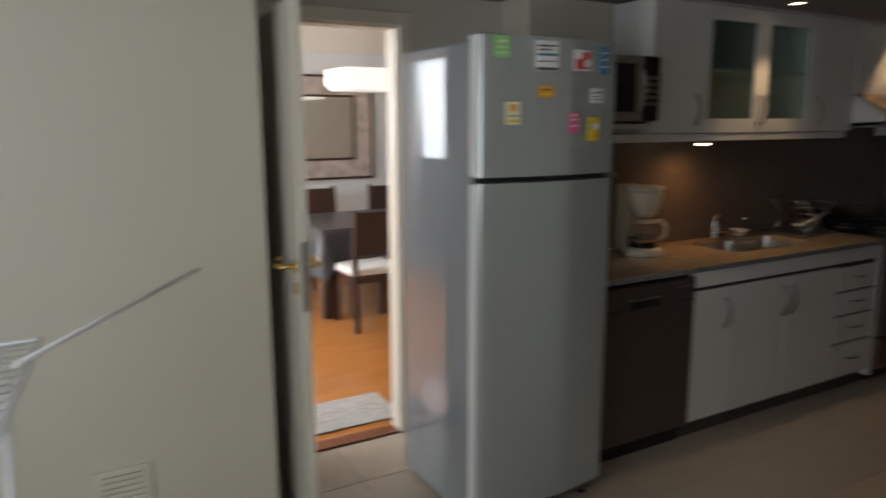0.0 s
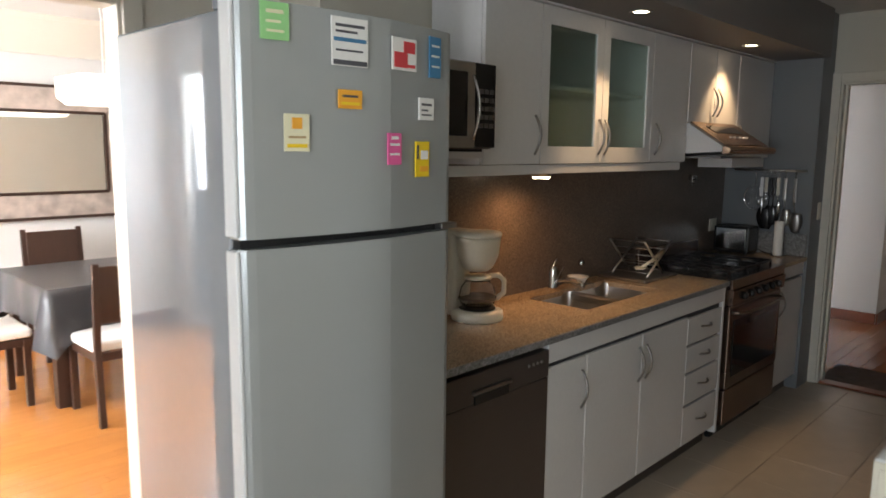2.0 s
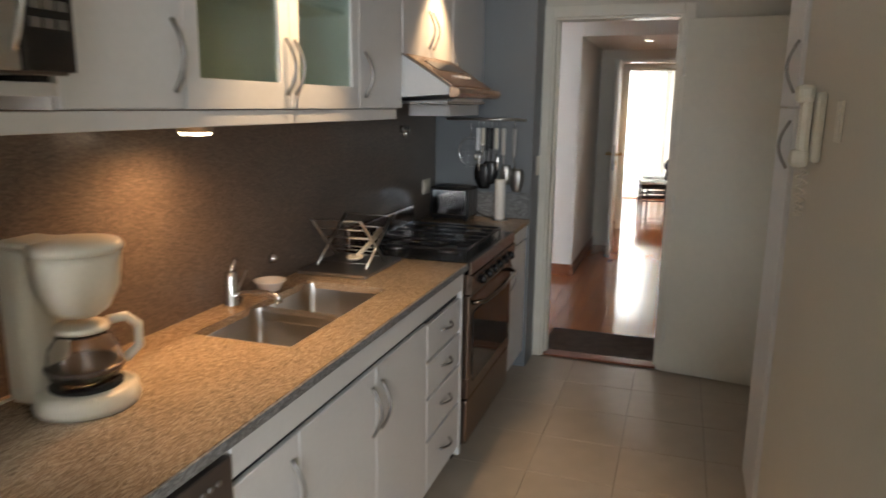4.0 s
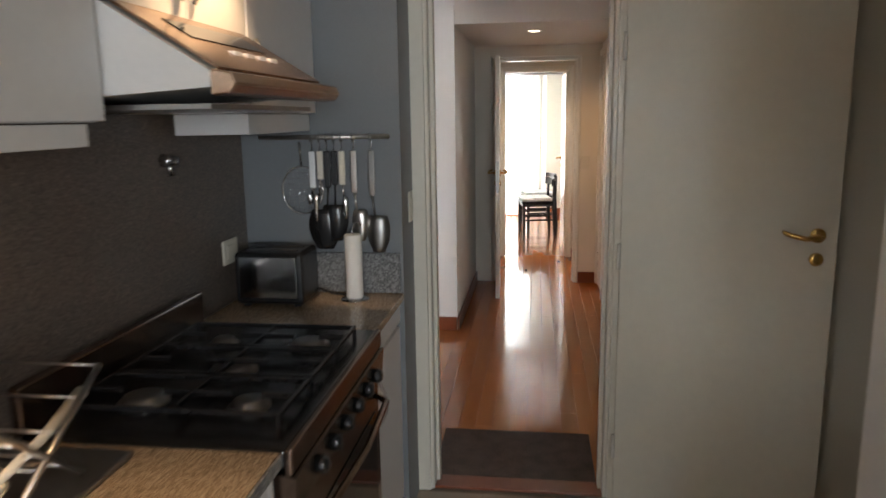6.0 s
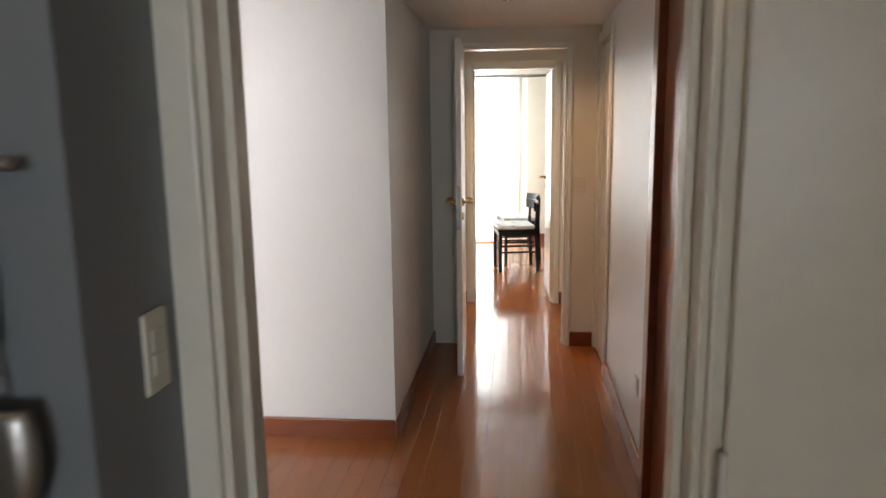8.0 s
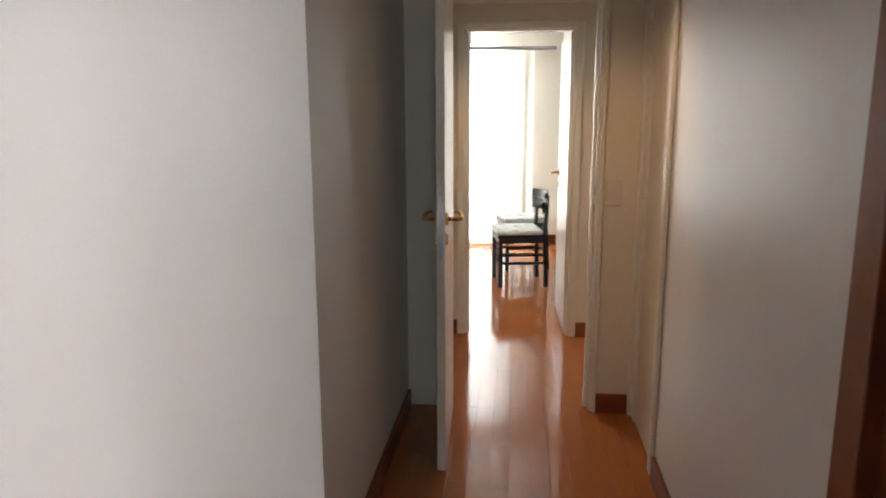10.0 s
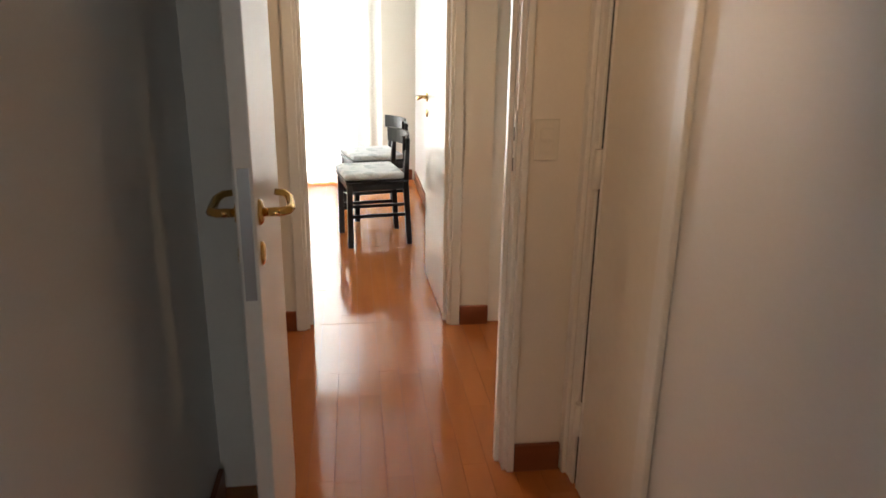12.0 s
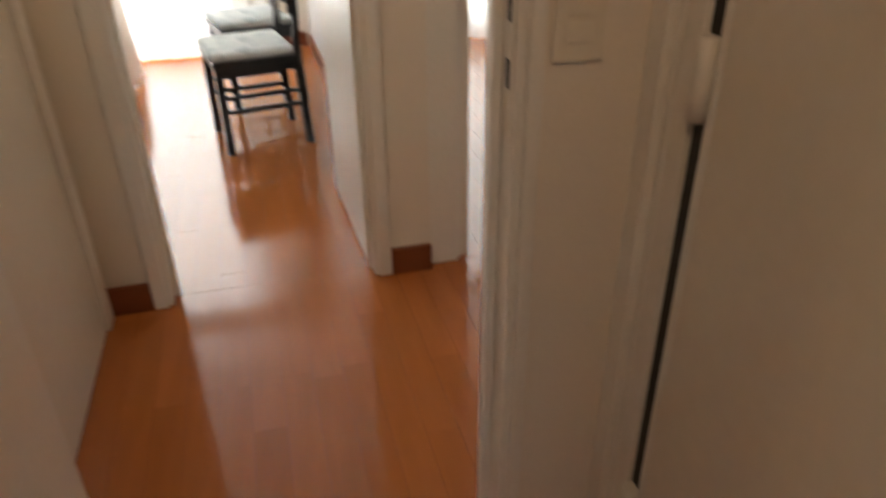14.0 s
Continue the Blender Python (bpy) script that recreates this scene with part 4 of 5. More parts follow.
unit("base_cabinet", 6.205, 6.657, "white base cabinet between the stove and the wall", doors=[(6.205, 6.657, 6.25)])
solid("front_rail", boxes((6.205, 6.657, Y - 0.004, Y + 0.021, 0.802, 0.882), bevel=0.003), "cab", "short white rail under the worktop edge", "cabinet rail")

# ---- kitchen: wall cabinets, hood, microwave ----
YU = 2.70


def wall_unit(x0, x1, z0, z1, label, doors, glazed=False, name="wall_cabinet"):
    u = thing(name, ((x0 + x1) / 2, 2.85, z0), label, "cabinet", "wall cabinets")
    if glazed:
        part("carcass", boxes((x0 + 0.001, x0 + 0.018, YU + 0.02, 2.983, z0, z1), (x1 - 0.018, x1 - 0.001, YU + 0.02, 2.983, z0, z1), (x0 + 0.018, x1 - 0.018, 2.97, 2.983, z0, z1),
                              (x0 + 0.018, x1 - 0.018, YU + 0.02, 2.97, z0, z0 + 0.018), (x0 + 0.018, x1 - 0.018, YU + 0.02, 2.97, z1 - 0.018, z1)), "cab", u)
        part("shelf", boxes((x0 + 0.018, x1 - 0.018, YU + 0.05, 2.97, 1.86, 1.876)), "cab", u)
    else:
        part("carcass", boxes((x0 + 0.001, x1 - 0.001, YU + 0.02, 2.983, z0, z1)), "cab", u)
    for a, b, hx in doors:
        if glazed:
            w = 0.055
            d = part("door", ring_slab((a + 0.002, b - 0.002, z0 + 0.002, z1 - 0.003), (a + w, b - w, z0 + w + 0.02, z1 - w - 0.02), YU, YU + 0.018, "y"), "cab", u)
            p = part("pane", boxes((a + w - 0.002, b - w + 0.002, YU + 0.008, YU + 0.012, z0 + w + 0.018, z1 - w - 0.018)), "pane", d, "greenish frosted glass pane")
            p.visible_shadow = False
        else:
            d = part("door", boxes((a + 0.002, b - 0.002, YU, YU + 0.018, z0 + 0.002, z1 - 0.003), bevel=0.003), "cab", u)
        bow_handle(d, hx, YU, z0 + 0.04, z0 + 0.2)
    return u


wall_unit(3.70, 4.06, 1.54, 2.19, "white wall cabinet with one door", [(3.70, 4.06, 4.02)])
wall_unit(4.06, 5.0, 1.54, 2.19, "white wall cabinet with two frosted glass doors", [(4.06, 4.53, 4.505), (4.53, 5.0, 4.555)], True)
wall_unit(5.0, 5.41, 1.54, 2.19, "white wall cabinet with one door", [(5.0, 5.41, 5.045)])
wall_unit(5.415, 6.08, 1.76, 2.19, "short white wall cabinet over the cooker hood", [(5.415, 5.75, 5.72), (5.75, 6.08, 5.78)])
wall_unit(6.085, 6.655, 1.56, 2.19, "white wall cabinet in the corner", [(6.085, 6.655, 6.13)])
solid("valance", boxes((3.18, 5.36, YU + 0.005, YU + 0.022, 1.498, 1.538), bevel=0.002), "cab", "white valance strip under the wall cabinets", "valance")
solid("valance", boxes((6.1, 6.64, YU + 0.02, 2.94, 1.50, 1.558), bevel=0.003), "cab", "white boxed valance under the corner cabinet", "valance")
shelf = solid("microwave_shelf", boxes((3.172, 3.698, YU + 0.0, 2.983, 1.565, 1.59), bevel=0.002), "cab", "white shelf that holds the microwave", "shelf")
solid("cabinet_cornice", boxes((3.69, 6.655, YU - 0.012, YU + 0.02, 2.191, 2.199)), "cab", "thin white strip over the wall cabinets", "trim")

hood = thing("cooker_hood", (5.75, 2.75, 1.55), "slanted cooker hood with a copper-coloured steel front", "cooker hood")
part("body", prism(bmesh.new(), [(2.983, 1.57), (2.983, 1.755), (2.70, 1.755), (2.50, 1.628), (2.50, 1.60)], 5.42, 6.08, "x"), "cab", hood, "white hood body")
part("sloped_panel", prism(bmesh.new(), [(2.70, 1.759), (2.498, 1.632), (2.494, 1.637), (2.697, 1.764)], 5.45, 6.05, "x"), "copper", hood, "reflecting sloped control panel")
part("front_rail", soft(prism(bmesh.new(), [(2.50, 1.585), (2.465, 1.588), (2.452, 1.605), (2.46, 1.625), (2.50, 1.632)], 5.42, 6.09, "x"), 0.003), "copper", hood, "rounded copper-coloured front rail")
part("filter", boxes((5.46, 6.04, 2.52, 2.95, 1.562, 1.572)), "nickel", hood)
for k in range(4):
    part("switch", boxes((5.66 + k * 0.07, 5.70 + k * 0.07, 2.555, 2.575, 1.672, 1.685), bevel=0.002), "white", hood)
part("window_slot", prism(bmesh.new(), [(2.66, 1.738), (2.60, 1.70), (2.597, 1.704), (2.657, 1.742)], 5.56, 5.94, "x"), "dark_glass", hood)

mw = thing("microwave_oven", (3.45, 2.8, 1.590), "silver microwave with a dark glass door on the shelf", "microwave")
part("body", boxes((3.19, 3.66, 2.625, 2.96, 1.600, 1.905), bevel=0.006), "dw", mw)
mwd = part("door", boxes((3.195, 3.545, 2.605, 2.624, 1.605, 1.900), bevel=0.004), "steel", mw)
part("door_glass", boxes((3.235, 3.50, 2.601, 2.6045, 1.645, 1.865), bevel=0.001), "dark_glass", mwd)
bow_handle(mwd, 3.528, 2.604, 1.635, 1.855, mat="chrome")
part("control_panel", boxes((3.55, 3.657, 2.606, 2.624, 1.605, 1.900), bevel=0.004), "dark_glass", mw)
for r in range(5):
    for c in range(3):
        part("button", boxes((3.568 + 0.027 * c, 3.588 + 0.027 * c, 2.6035, 2.606, 1.675 + 0.03 * r, 1.691 + 0.03 * r)), "nickel", mw)
for x in (3.23, 3.62):
    part("foot", boxes((x - 0.015, x + 0.015, 2.65, 2.92, 1.590, 1.601)), "rubber_and_shade", mw)

lamp = thing("cabinet_lamp", (4.2, 2.79, 1.475), "small lit halogen lamp under the wall cabinet", "lamp")
part("housing", lathe(bmesh.new(), [(0.045, 0.02), (0.045, 0.07)], (4.2, 2.79, 1.462), 20), "steel", lamp)
part("lens", lathe(bmesh.new(), [(0.036, 0.012), (0.04, 0.0195)], (4.2, 2.79, 1.462), 20), "lamp_on", lamp)


def ceiling_spot(x, y, z, label="lit recessed halogen spot in a metal ring"):
    s = thing("ceiling_spot", (x, y, z), label, "ceiling lamp", "recessed ceiling spots")
    part("ring", lathe(bmesh.new(), [(0.036, -0.001), (0.042, -0.006), (0.05, -0.004), (0.052, 0.0)], (x, y, z), 24), "chrome", s)
    part("lens", lathe(bmesh.new(), [(0.03, -0.004), (0.034, -0.002)], (x, y, z), 20), "lamp_on", s)


ceiling_spot(4.52, 2.52, 2.2)
ceiling_spot(5.82, 2.54, 2.2)
ceiling_spot(9.65, 1.95, 2.16)
ceiling_spot(11.4, 1.95, 2.16)

# ---- kitchen: stove corner ----
tr = thing("toaster", (6.4, 2.83, 0.91), "black toaster with a shiny steel side", "toaster")
part("body", boxes((6.42, 6.60, 2.70, 2.94, 0.92, 1.10), bevel=0.014), "black", tr)
part("side_plate", boxes((6.414, 6.4205, 2.72, 2.92, 0.945, 1.085), bevel=0.002), "dark_steel", tr, "shiny dark steel side")
part("slots", boxes((6.46, 6.485, 2.73, 2.91, 1.096, 1.102), (6.53, 6.555, 2.73, 2.91, 1.096, 1.102)), "rubber_and_shade", tr)
for y in (2.72, 2.90):
    part("foot", boxes((6.44, 6.58, y, y + 0.02, 0.91, 0.921)), "rubber_and_shade", tr)
part("cable", tube(bmesh.new(), [(6.59, 2.70, 0.94), (6.62, 2.66, 0.915), (6.60, 2.60, 0.914), (6.63, 2.58, 0.914)], 0.004, 8), "rubber_and_shade", tr)
roll = thing("paper_towel_holder", (6.55, 2.555, 0.91), "white paper towel roll on a wire stand", "paper towel")
part("stand", lathe(bmesh.new(), [(0.05, 0), (0.05, 0.005), (0.001, 0.006)], (6.55, 2.555, 0.91), 20), "chrome", roll)
part("roll", lathe(bmesh.new(), [(0.014, 0.01), (0.029, 0.01), (0.03, 0.012), (0.03, 0.232), (0.029, 0.234), (0.014, 0.234)], (6.55, 2.555, 0.91), 24), "paper", roll, "white paper roll")
part("rod", tube(bmesh.new(), [(6.55, 2.555, 0.915), (6.55, 2.555, 1.16), (6.55, 2.548, 1.185), (6.55, 2.535, 1.19), (6.55, 2.525, 1.175)], 0.003, 8), "chrome", roll)


def wall_plate(x, y, z, normal, w, h, label, keys=1, name="light_switch"):
    """A flat plate with rocker keys on a wall; normal is -x, -y or +y."""
    s = tagged(thing(name, (0, 0, 0), label, name.replace("_", " ")))
    p = part("plate", boxes((-w / 2, w / 2, -0.008, -0.0005, -h / 2, h / 2), bevel=0.003), "plastic", s)
    for k in range(keys):
        z0 = -h * 0.3 + k * h * 0.6 / keys
        part("key", boxes((-w * 0.27, w * 0.27, -0.011, -0.0075, z0 + 0.002, z0 + h * 0.6 / keys - 0.002), bevel=0.002), "plastic", p)
    s.matrix_world = pose(x, y, z, 0, 0, {"-y": 0, "-x": -90, "+y": 180}[normal])


wall_plate(6.49, 2.985, 1.092, "-y", 0.115, 0.085, "white triple wall socket on the granite", 1, "wall_socket")
wall_plate(6.81, 2.40, 1.21, "-y", 0.06, 0.115, "cream light switch beside the hall doorway", 2)

rail = thing("utensil_rail", (6.63, 2.6, 1.48), "steel rail on the wall for kitchen utensils", "rail")
part("bar", tube(bmesh.new(), [(6.615, 2.43, 1.478), (6.615, 2.90, 1.478)], 0.008, 10), "steel", rail)
for y in (2.46, 2.87):
    part("bracket", tube(bmesh.new(), [(6.615, y, 1.478), (6.66, y, 1.478)], 0.006, 8), "steel", rail)


def utensil(name, y, label, handle, head, handle_len, blade, width, seed):
    """A utensil that hangs by an S-hook from the rail, with its head down."""
    u = thing(name, (6.615, y, 1.478), label, "utensil", "utensils on the rail")
    x = 6.618
    part("hook", tube(bmesh.new(), [(x - 0.012, y, 1.46), (x - 0.012, y, 1.482), (x - 0.003, y, 1.49), (x + 0.008, y, 1.482), (x + 0.006, y, 1.45), (x - 0.002, y, 1.425), (x - 0.012, y, 1.43)], 0.002, 6), "chrome", u)
    z = 1.43
    lean = 0.02 * math.sin(seed * 7)
    part("handle", soft(boxes((x - 0.006, x + 0.006, y - 0.011, y + 0.011, z - handle_len, z)), 0.004), handle, u)
    z -= handle_len
    part("shank", tube(bmesh.new(), [(x, y, z + 0.005), (x, y + lean * 0.4, z - blade * 0.4)], 0.004, 8), head, u)
    bm = bmesh.new()
    rows = []
    for k in range(9):
        a = k / 8
        w = width * (0.35 + 0.65 * math.sin(math.pi * min(1, 0.15 + a * 0.85)) ** 0.7) if a < 0.98 else width * 0.5
        zz = z - blade * 0.35 - blade * 0.65 * a
        rows.append([bm.verts.new((x + d, y + lean + w * e, zz)) for d, e in ((-0.003, -1), (-0.012, 0), (-0.003, 1), (0.002, 1), (-0.006, 0), (0.002, -1))])
    for a, b in zip(rows, rows[1:]):
        for k in range(6):
            bm.faces.new((a[k], a[(k + 1) % 6], b[(k + 1) % 6], b[k])).smooth = True
    bm.faces.new(rows[0][::-1])
    bm.faces.new(rows[-1])
    part("head", bm, head, u)


utensil("ladle", 2.711, "steel whisk with a white handle on the rail", "white", "chrome", 0.13, 0.06, 0.012, 1)
utensil("carving_fork", 2.682, "steel fork with a white handle on the rail", "plastic", "chrome", 0.10, 0.15, 0.009, 2)
utensil("black_spatula", 2.657, "black nylon spatula hanging on the rail", "black", "black", 0.13, 0.22, 0.06, 3)
utensil("black_ladle", 2.631, "black nylon ladle hanging on the rail", "black", "black", 0.12, 0.2, 0.05, 4)
utensil("bread_knife", 2.603, "knife with a cream handle hanging on the rail", "plastic", "chrome", 0.12, 0.12, 0.012, 5)
utensil("steel_spoon", 2.561, "long steel serving spoon hanging on the rail", "steel", "steel", 0.15, 0.17, 0.03, 6)
utensil("skimmer", 2.497, "dark steel slotted skimmer hanging on the rail", "nickel", "nickel", 0.16, 0.2, 0.042, 7)
strainer = thing("strainer", (6.64, 2.755, 1.3), "round wire strainer hanging on the rail", "strainer")
ring = [(6.63, 2.755 + 0.075 * math.cos(k * math.pi / 12), 1.29 + 0.085 * math.sin(k * math.pi / 12)) for k in range(24)]
part("rim", tube(bmesh.new(), ring, 0.0035, 6, True), "chrome", strainer)
part("handle", tube(bmesh.new(), [(6.63, 2.755, 1.375), (6.62, 2.755, 1.46)], 0.004, 6), "chrome", strainer)
for k in range(1, 8):
    c = -0.075 + 0.15 * k / 8
    e = math.sqrt(1 - (c / 0.075) ** 2)
    part("wire", tube(bmesh.new(), [(6.634 + 0.015 * u, 2.755 + c, 1.29 + 0.085 * e * v) for u, v in ((0, -1), (0.8, -0.5), (1, 0), (0.8, 0.5), (0, 1))], 0.0009, 5), "chrome", strainer)
    part("wire", tube(bmesh.new(), [(6.634 + 0.015 * u, 2.755 + 0.075 * e * v, 1.29 + c * 85 / 75) for u, v in ((0, -1), (0.8, -0.5), (1, 0), (0.8, 0.5), (0, 1))], 0.0009, 5), "chrome", strainer)
valve = thing("gas_valve", (6.1, 2.97, 1.43), "chrome gas valve on the backsplash under the hood", "valve")
part("body", lathe(bmesh.new(), [(0.02, 0.0), (0.018, -0.03), (0.012, -0.045), (0.001, -0.046)], (6.1, 2.985, 1.43), 14, "y"), "chrome", valve)
part("lever", tube(bmesh.new(), [(6.1, 2.945, 1.43), (6.04, 2.94, 1.425)], 0.005, 8), "chrome", valve)
part("outlet", tube(bmesh.new(), [(6.1, 2.965, 1.43), (6.1, 2.962, 1.385)], 0.009, 8), "chrome", valve)

# ---- kitchen: walkway side ----
tall = thing("tall_cabinet", (5.46, 0.9, 0), "tall white cabinet with bowed handles beside the walkway", "cabinet")
part("carcass", boxes((5.275, 5.66, 0.6, 1.225, 0.0, 2.498)), "cab", tall)
d = part("lower_door", boxes((5.275, 5.66, 1.228, 1.25, 0.06, 1.56), bevel=0.004), "cab", tall)
bow_handle(d, 5.31, 1.25, 1.36, 1.52, (0, 1, 0))
d = part("upper_door", boxes((5.275, 5.66, 1.228, 1.25, 1.566, 2.49), bevel=0.004), "cab", tall)
bow_handle(d, 5.31, 1.25, 1.61, 1.78, (0, 1, 0))
# Dark strip added as the shade of the gap beside the cabinet.
solid("gap_strip", boxes((5.261, 5.274, 1.2, 1.228, 0, 2.498)), "cab_gap_shade", "dark strip painted as the shade between the cabinet and the wall", "gap")

phone = thing("intercom_phone", (4.9, 1.25, 1.55), "off-white wall intercom handset with a coiled cord", "intercom")
part("base", boxes((4.80, 4.90, 1.2355, 1.262, 1.415, 1.605), bevel=0.01), "plastic", phone)
hs = part("handset", boxes((4.815, 4.865, 1.264, 1.295, 1.405, 1.620), bevel=0.014), "plastic", phone)
part("earpiece", boxes((4.81, 4.87, 1.262, 1.31, 1.575, 1.625), bevel=0.014), "plastic", hs)
part("mouthpiece", boxes((4.81, 4.87, 1.262, 1.31, 1.400, 1.450), bevel=0.014), "plastic", hs)
coil = [(4.86 + 0.10 * k / 140 + 0.009 * math.cos(k * 0.7), 1.262 + 0.009 * math.sin(k * 0.7), 1.405 - 0.15 * math.sin(math.pi * k / 140)) for k in range(141)]
part("cord", tube(bmesh.new(), coil, 0.0025, 6), "plastic", phone)
wall_plate(4.60, 1.2355, 1.53, "+y", 0.06, 0.10, "white light switch on the partition", 1)

# ---- laundry ----
wm = thing("washing_machine", (3.73, 1.0, 0), "white front-loading washing machine with a round glass door", "washing machine")
part("body", boxes((3.455, 3.615, 0.68, 1.28, 0.02, 0.905), bevel=0.008), "white", wm)
part("top_panel", boxes((3.449, 3.4545, 0.682, 1.278, 0.76, 0.90), bevel=0.002), "plastic", wm, "cream control panel")
part("detergent_drawer", boxes((3.445, 3.4505, 1.1, 1.265, 0.775, 0.885), bevel=0.002), "plastic", wm)
part("drawer_grip", boxes((3.4425, 3.4455, 1.15, 1.22, 0.845, 0.855)), "nickel", wm)
for y, r in ((0.87, 0.034), (0.77, 0.026)):
    part("dial", lathe(bmesh.new(), [(r, 0), (r * 0.9, -0.018), (0.001, -0.02)], (3.449, y, 0.835), 20, "x"), "plastic", wm)
for y in (1.06, 1.03, 1.0):
    part("indicator", boxes((3.447, 3.4495, y - 0.008, y + 0.008, 0.82, 0.835)), "nickel", wm)
port = part("door_ring", lathe(bmesh.new(), [(0.2, 0.0), (0.2, -0.012), (0.185, -0.024), (0.15, -0.028), (0.135, -0.02), (0.128, 0.0)], (3.455, 0.95, 0.52), 40, "x"), "white", wm)
part("door_glass", lathe(bmesh.new(), [(0.127, -0.002), (0.12, -0.012), (0.08, -0.02), (0.001, -0.022)], (3.455, 0.95, 0.52), 36, "x"), "dark_glass", port, "dark round glass")
part("seal", lathe(bmesh.new(), [(0.136, -0.019), (0.133, -0.0225), (0.128, -0.0195), (0.127, -0.01)], (3.455, 0.95, 0.52), 36, "x"), "rubber_and_shade", port)
for y in (0.75, 1.25):
    part("foot", lathe(bmesh.new(), [(0.02, 0), (0.02, 0.025)], (3.5, y, 0), 12), "rubber_and_shade", wm)
solid("window_ledge", boxes((3.46, 3.618, 0.3, 1.188, 0.912, 0.95), bevel=0.003), "granite_edge", "dark grey granite ledge over the washing machine", "ledge")
blind = thing("venetian_blind", (3.56, 0.75, 0.96), "closed white venetian blind with narrow slats", "blind")
part("head_rail", boxes((3.54, 3.58, 0.3, 1.183, 2.44, 2.48), bevel=0.003), "blind", blind)
part("bottom_rail", boxes((3.55, 3.575, 0.3, 1.183, 0.955, 0.975), bevel=0.003), "blind", blind)
bm = bmesh.new()
prism(bm, [(3.548, -0.013), (3.552, -0.004), (3.5615, 0.010), (3.5605, 0.0108), (3.551, -0.0032), (3.547, -0.0125)], 0.3, 1.183, "y")
slat = mesh_of("slat", bm, "blind")
for v in slat.vertices:
    v.co -= Vector((3.56, 0.75, 0))
for k in range(64):
    s = new("slat", slat)
    s.parent = blind
    s.location = (0, 0, 0.03 + k * 0.0228)
for y in (1.09, 0.5):
    part("ladder_cord", tube(bmesh.new(), [(3.5445, y, 0.96), (3.5445, y, 2.44)], 0.0016, 6), "paper", blind)

airer = thing("clothes_airer", (0.75, 1.9, 0), "white folding clothes airer with thin wires", "clothes airer")
part("arm", tube(bmesh.new(), [(0.98, 1.75, 1.12), (1.47, 2.44, 1.14)], 0.006, 8), "white", airer)
part("frame", tube(bmesh.new(), [(0.55, 1.35, 1.09), (0.95, 1.35, 1.09), (1.02, 1.95, 1.11), (0.62, 1.95, 1.11)], 0.008, 8, True), "white", airer)
for k in range(14):
    a = (k + 1) / 15
    part("wire", tube(bmesh.new(), [(0.55 + 0.07 * a, 1.35 + 0.6 * a, 1.09 + 0.03 * a), (0.95 + 0.07 * a, 1.35 + 0.6 * a, 1.09 + 0.03 * a)], 0.003, 6), "white", airer)
for p, q in (((0.57, 1.4, 1.09), (0.9, 2.0, 0.0)), ((0.95, 1.4, 1.09), (0.62, 2.0, 0.0)), ((0.65, 1.9, 1.11), (0.62, 1.3, 0.0)), ((0.95, 1.9, 1.11), (0.93, 1.3, 0.0))):
    part("leg", tube(bmesh.new(), [p, q], 0.008, 8), "white", airer)
vent = thing("air_vent", (1.217, 2.745, 0.29), "square grey air vent low on the laundry wall", "vent")
part("frame", boxes((1.13, 1.31, 2.738, 2.749, 0.20, 0.222), (1.13, 1.31, 2.738, 2.749, 0.358, 0.38), (1.13, 1.152, 2.738, 2.749, 0.222, 0.358), (1.288, 1.31, 2.738, 2.749, 0.222, 0.358)), "plastic", vent)
for k in range(6):
    part("slat", boxes((1.152, 1.288, 2.74, 2.7495, 0.228 + 0.0225 * k, 0.24 + 0.0225 * k)), "plastic", vent)

# ---- hall ----
solid("doormat", boxes((7.0, 7.46, 1.66, 2.36, 0.001, 0.014), bevel=0.005), "mat_dark", "brown bristle doormat inside the hall doorway", "doormat")
structure("threshold", boxes((6.90, 7.0, 1.645, 2.335, 0.0, 0.012), bevel=0.003), "redwood", "red-brown wooden threshold strip", "threshold")
structure("threshold_dining", boxes((1.926, 2.574, 3.25, 3.34, 0.0, 0.008), bevel=0.003), "redwood", "wooden threshold strip at the dining room", "threshold")
wall_plate(9.14, 3.47, 1.28, "-x", 0.07, 0.13, "white wall thermostat with a rounded top", 2, "thermostat")
wall_plate(9.0, 1.36, 0.36, "+y", 0.07, 0.085, "white wall socket above the baseboard", 1, "wall_socket")
wall_plate(10.73, 1.487, 1.115, "-x", 0.075, 0.12, "cream light switch beside the doorway", 2)
wall_plate(13.2, 1.47, 0.32, "+y", 0.07, 0.085, "white wall socket in the bedroom", 1, "wall_socket")

# ---- bedroom ----


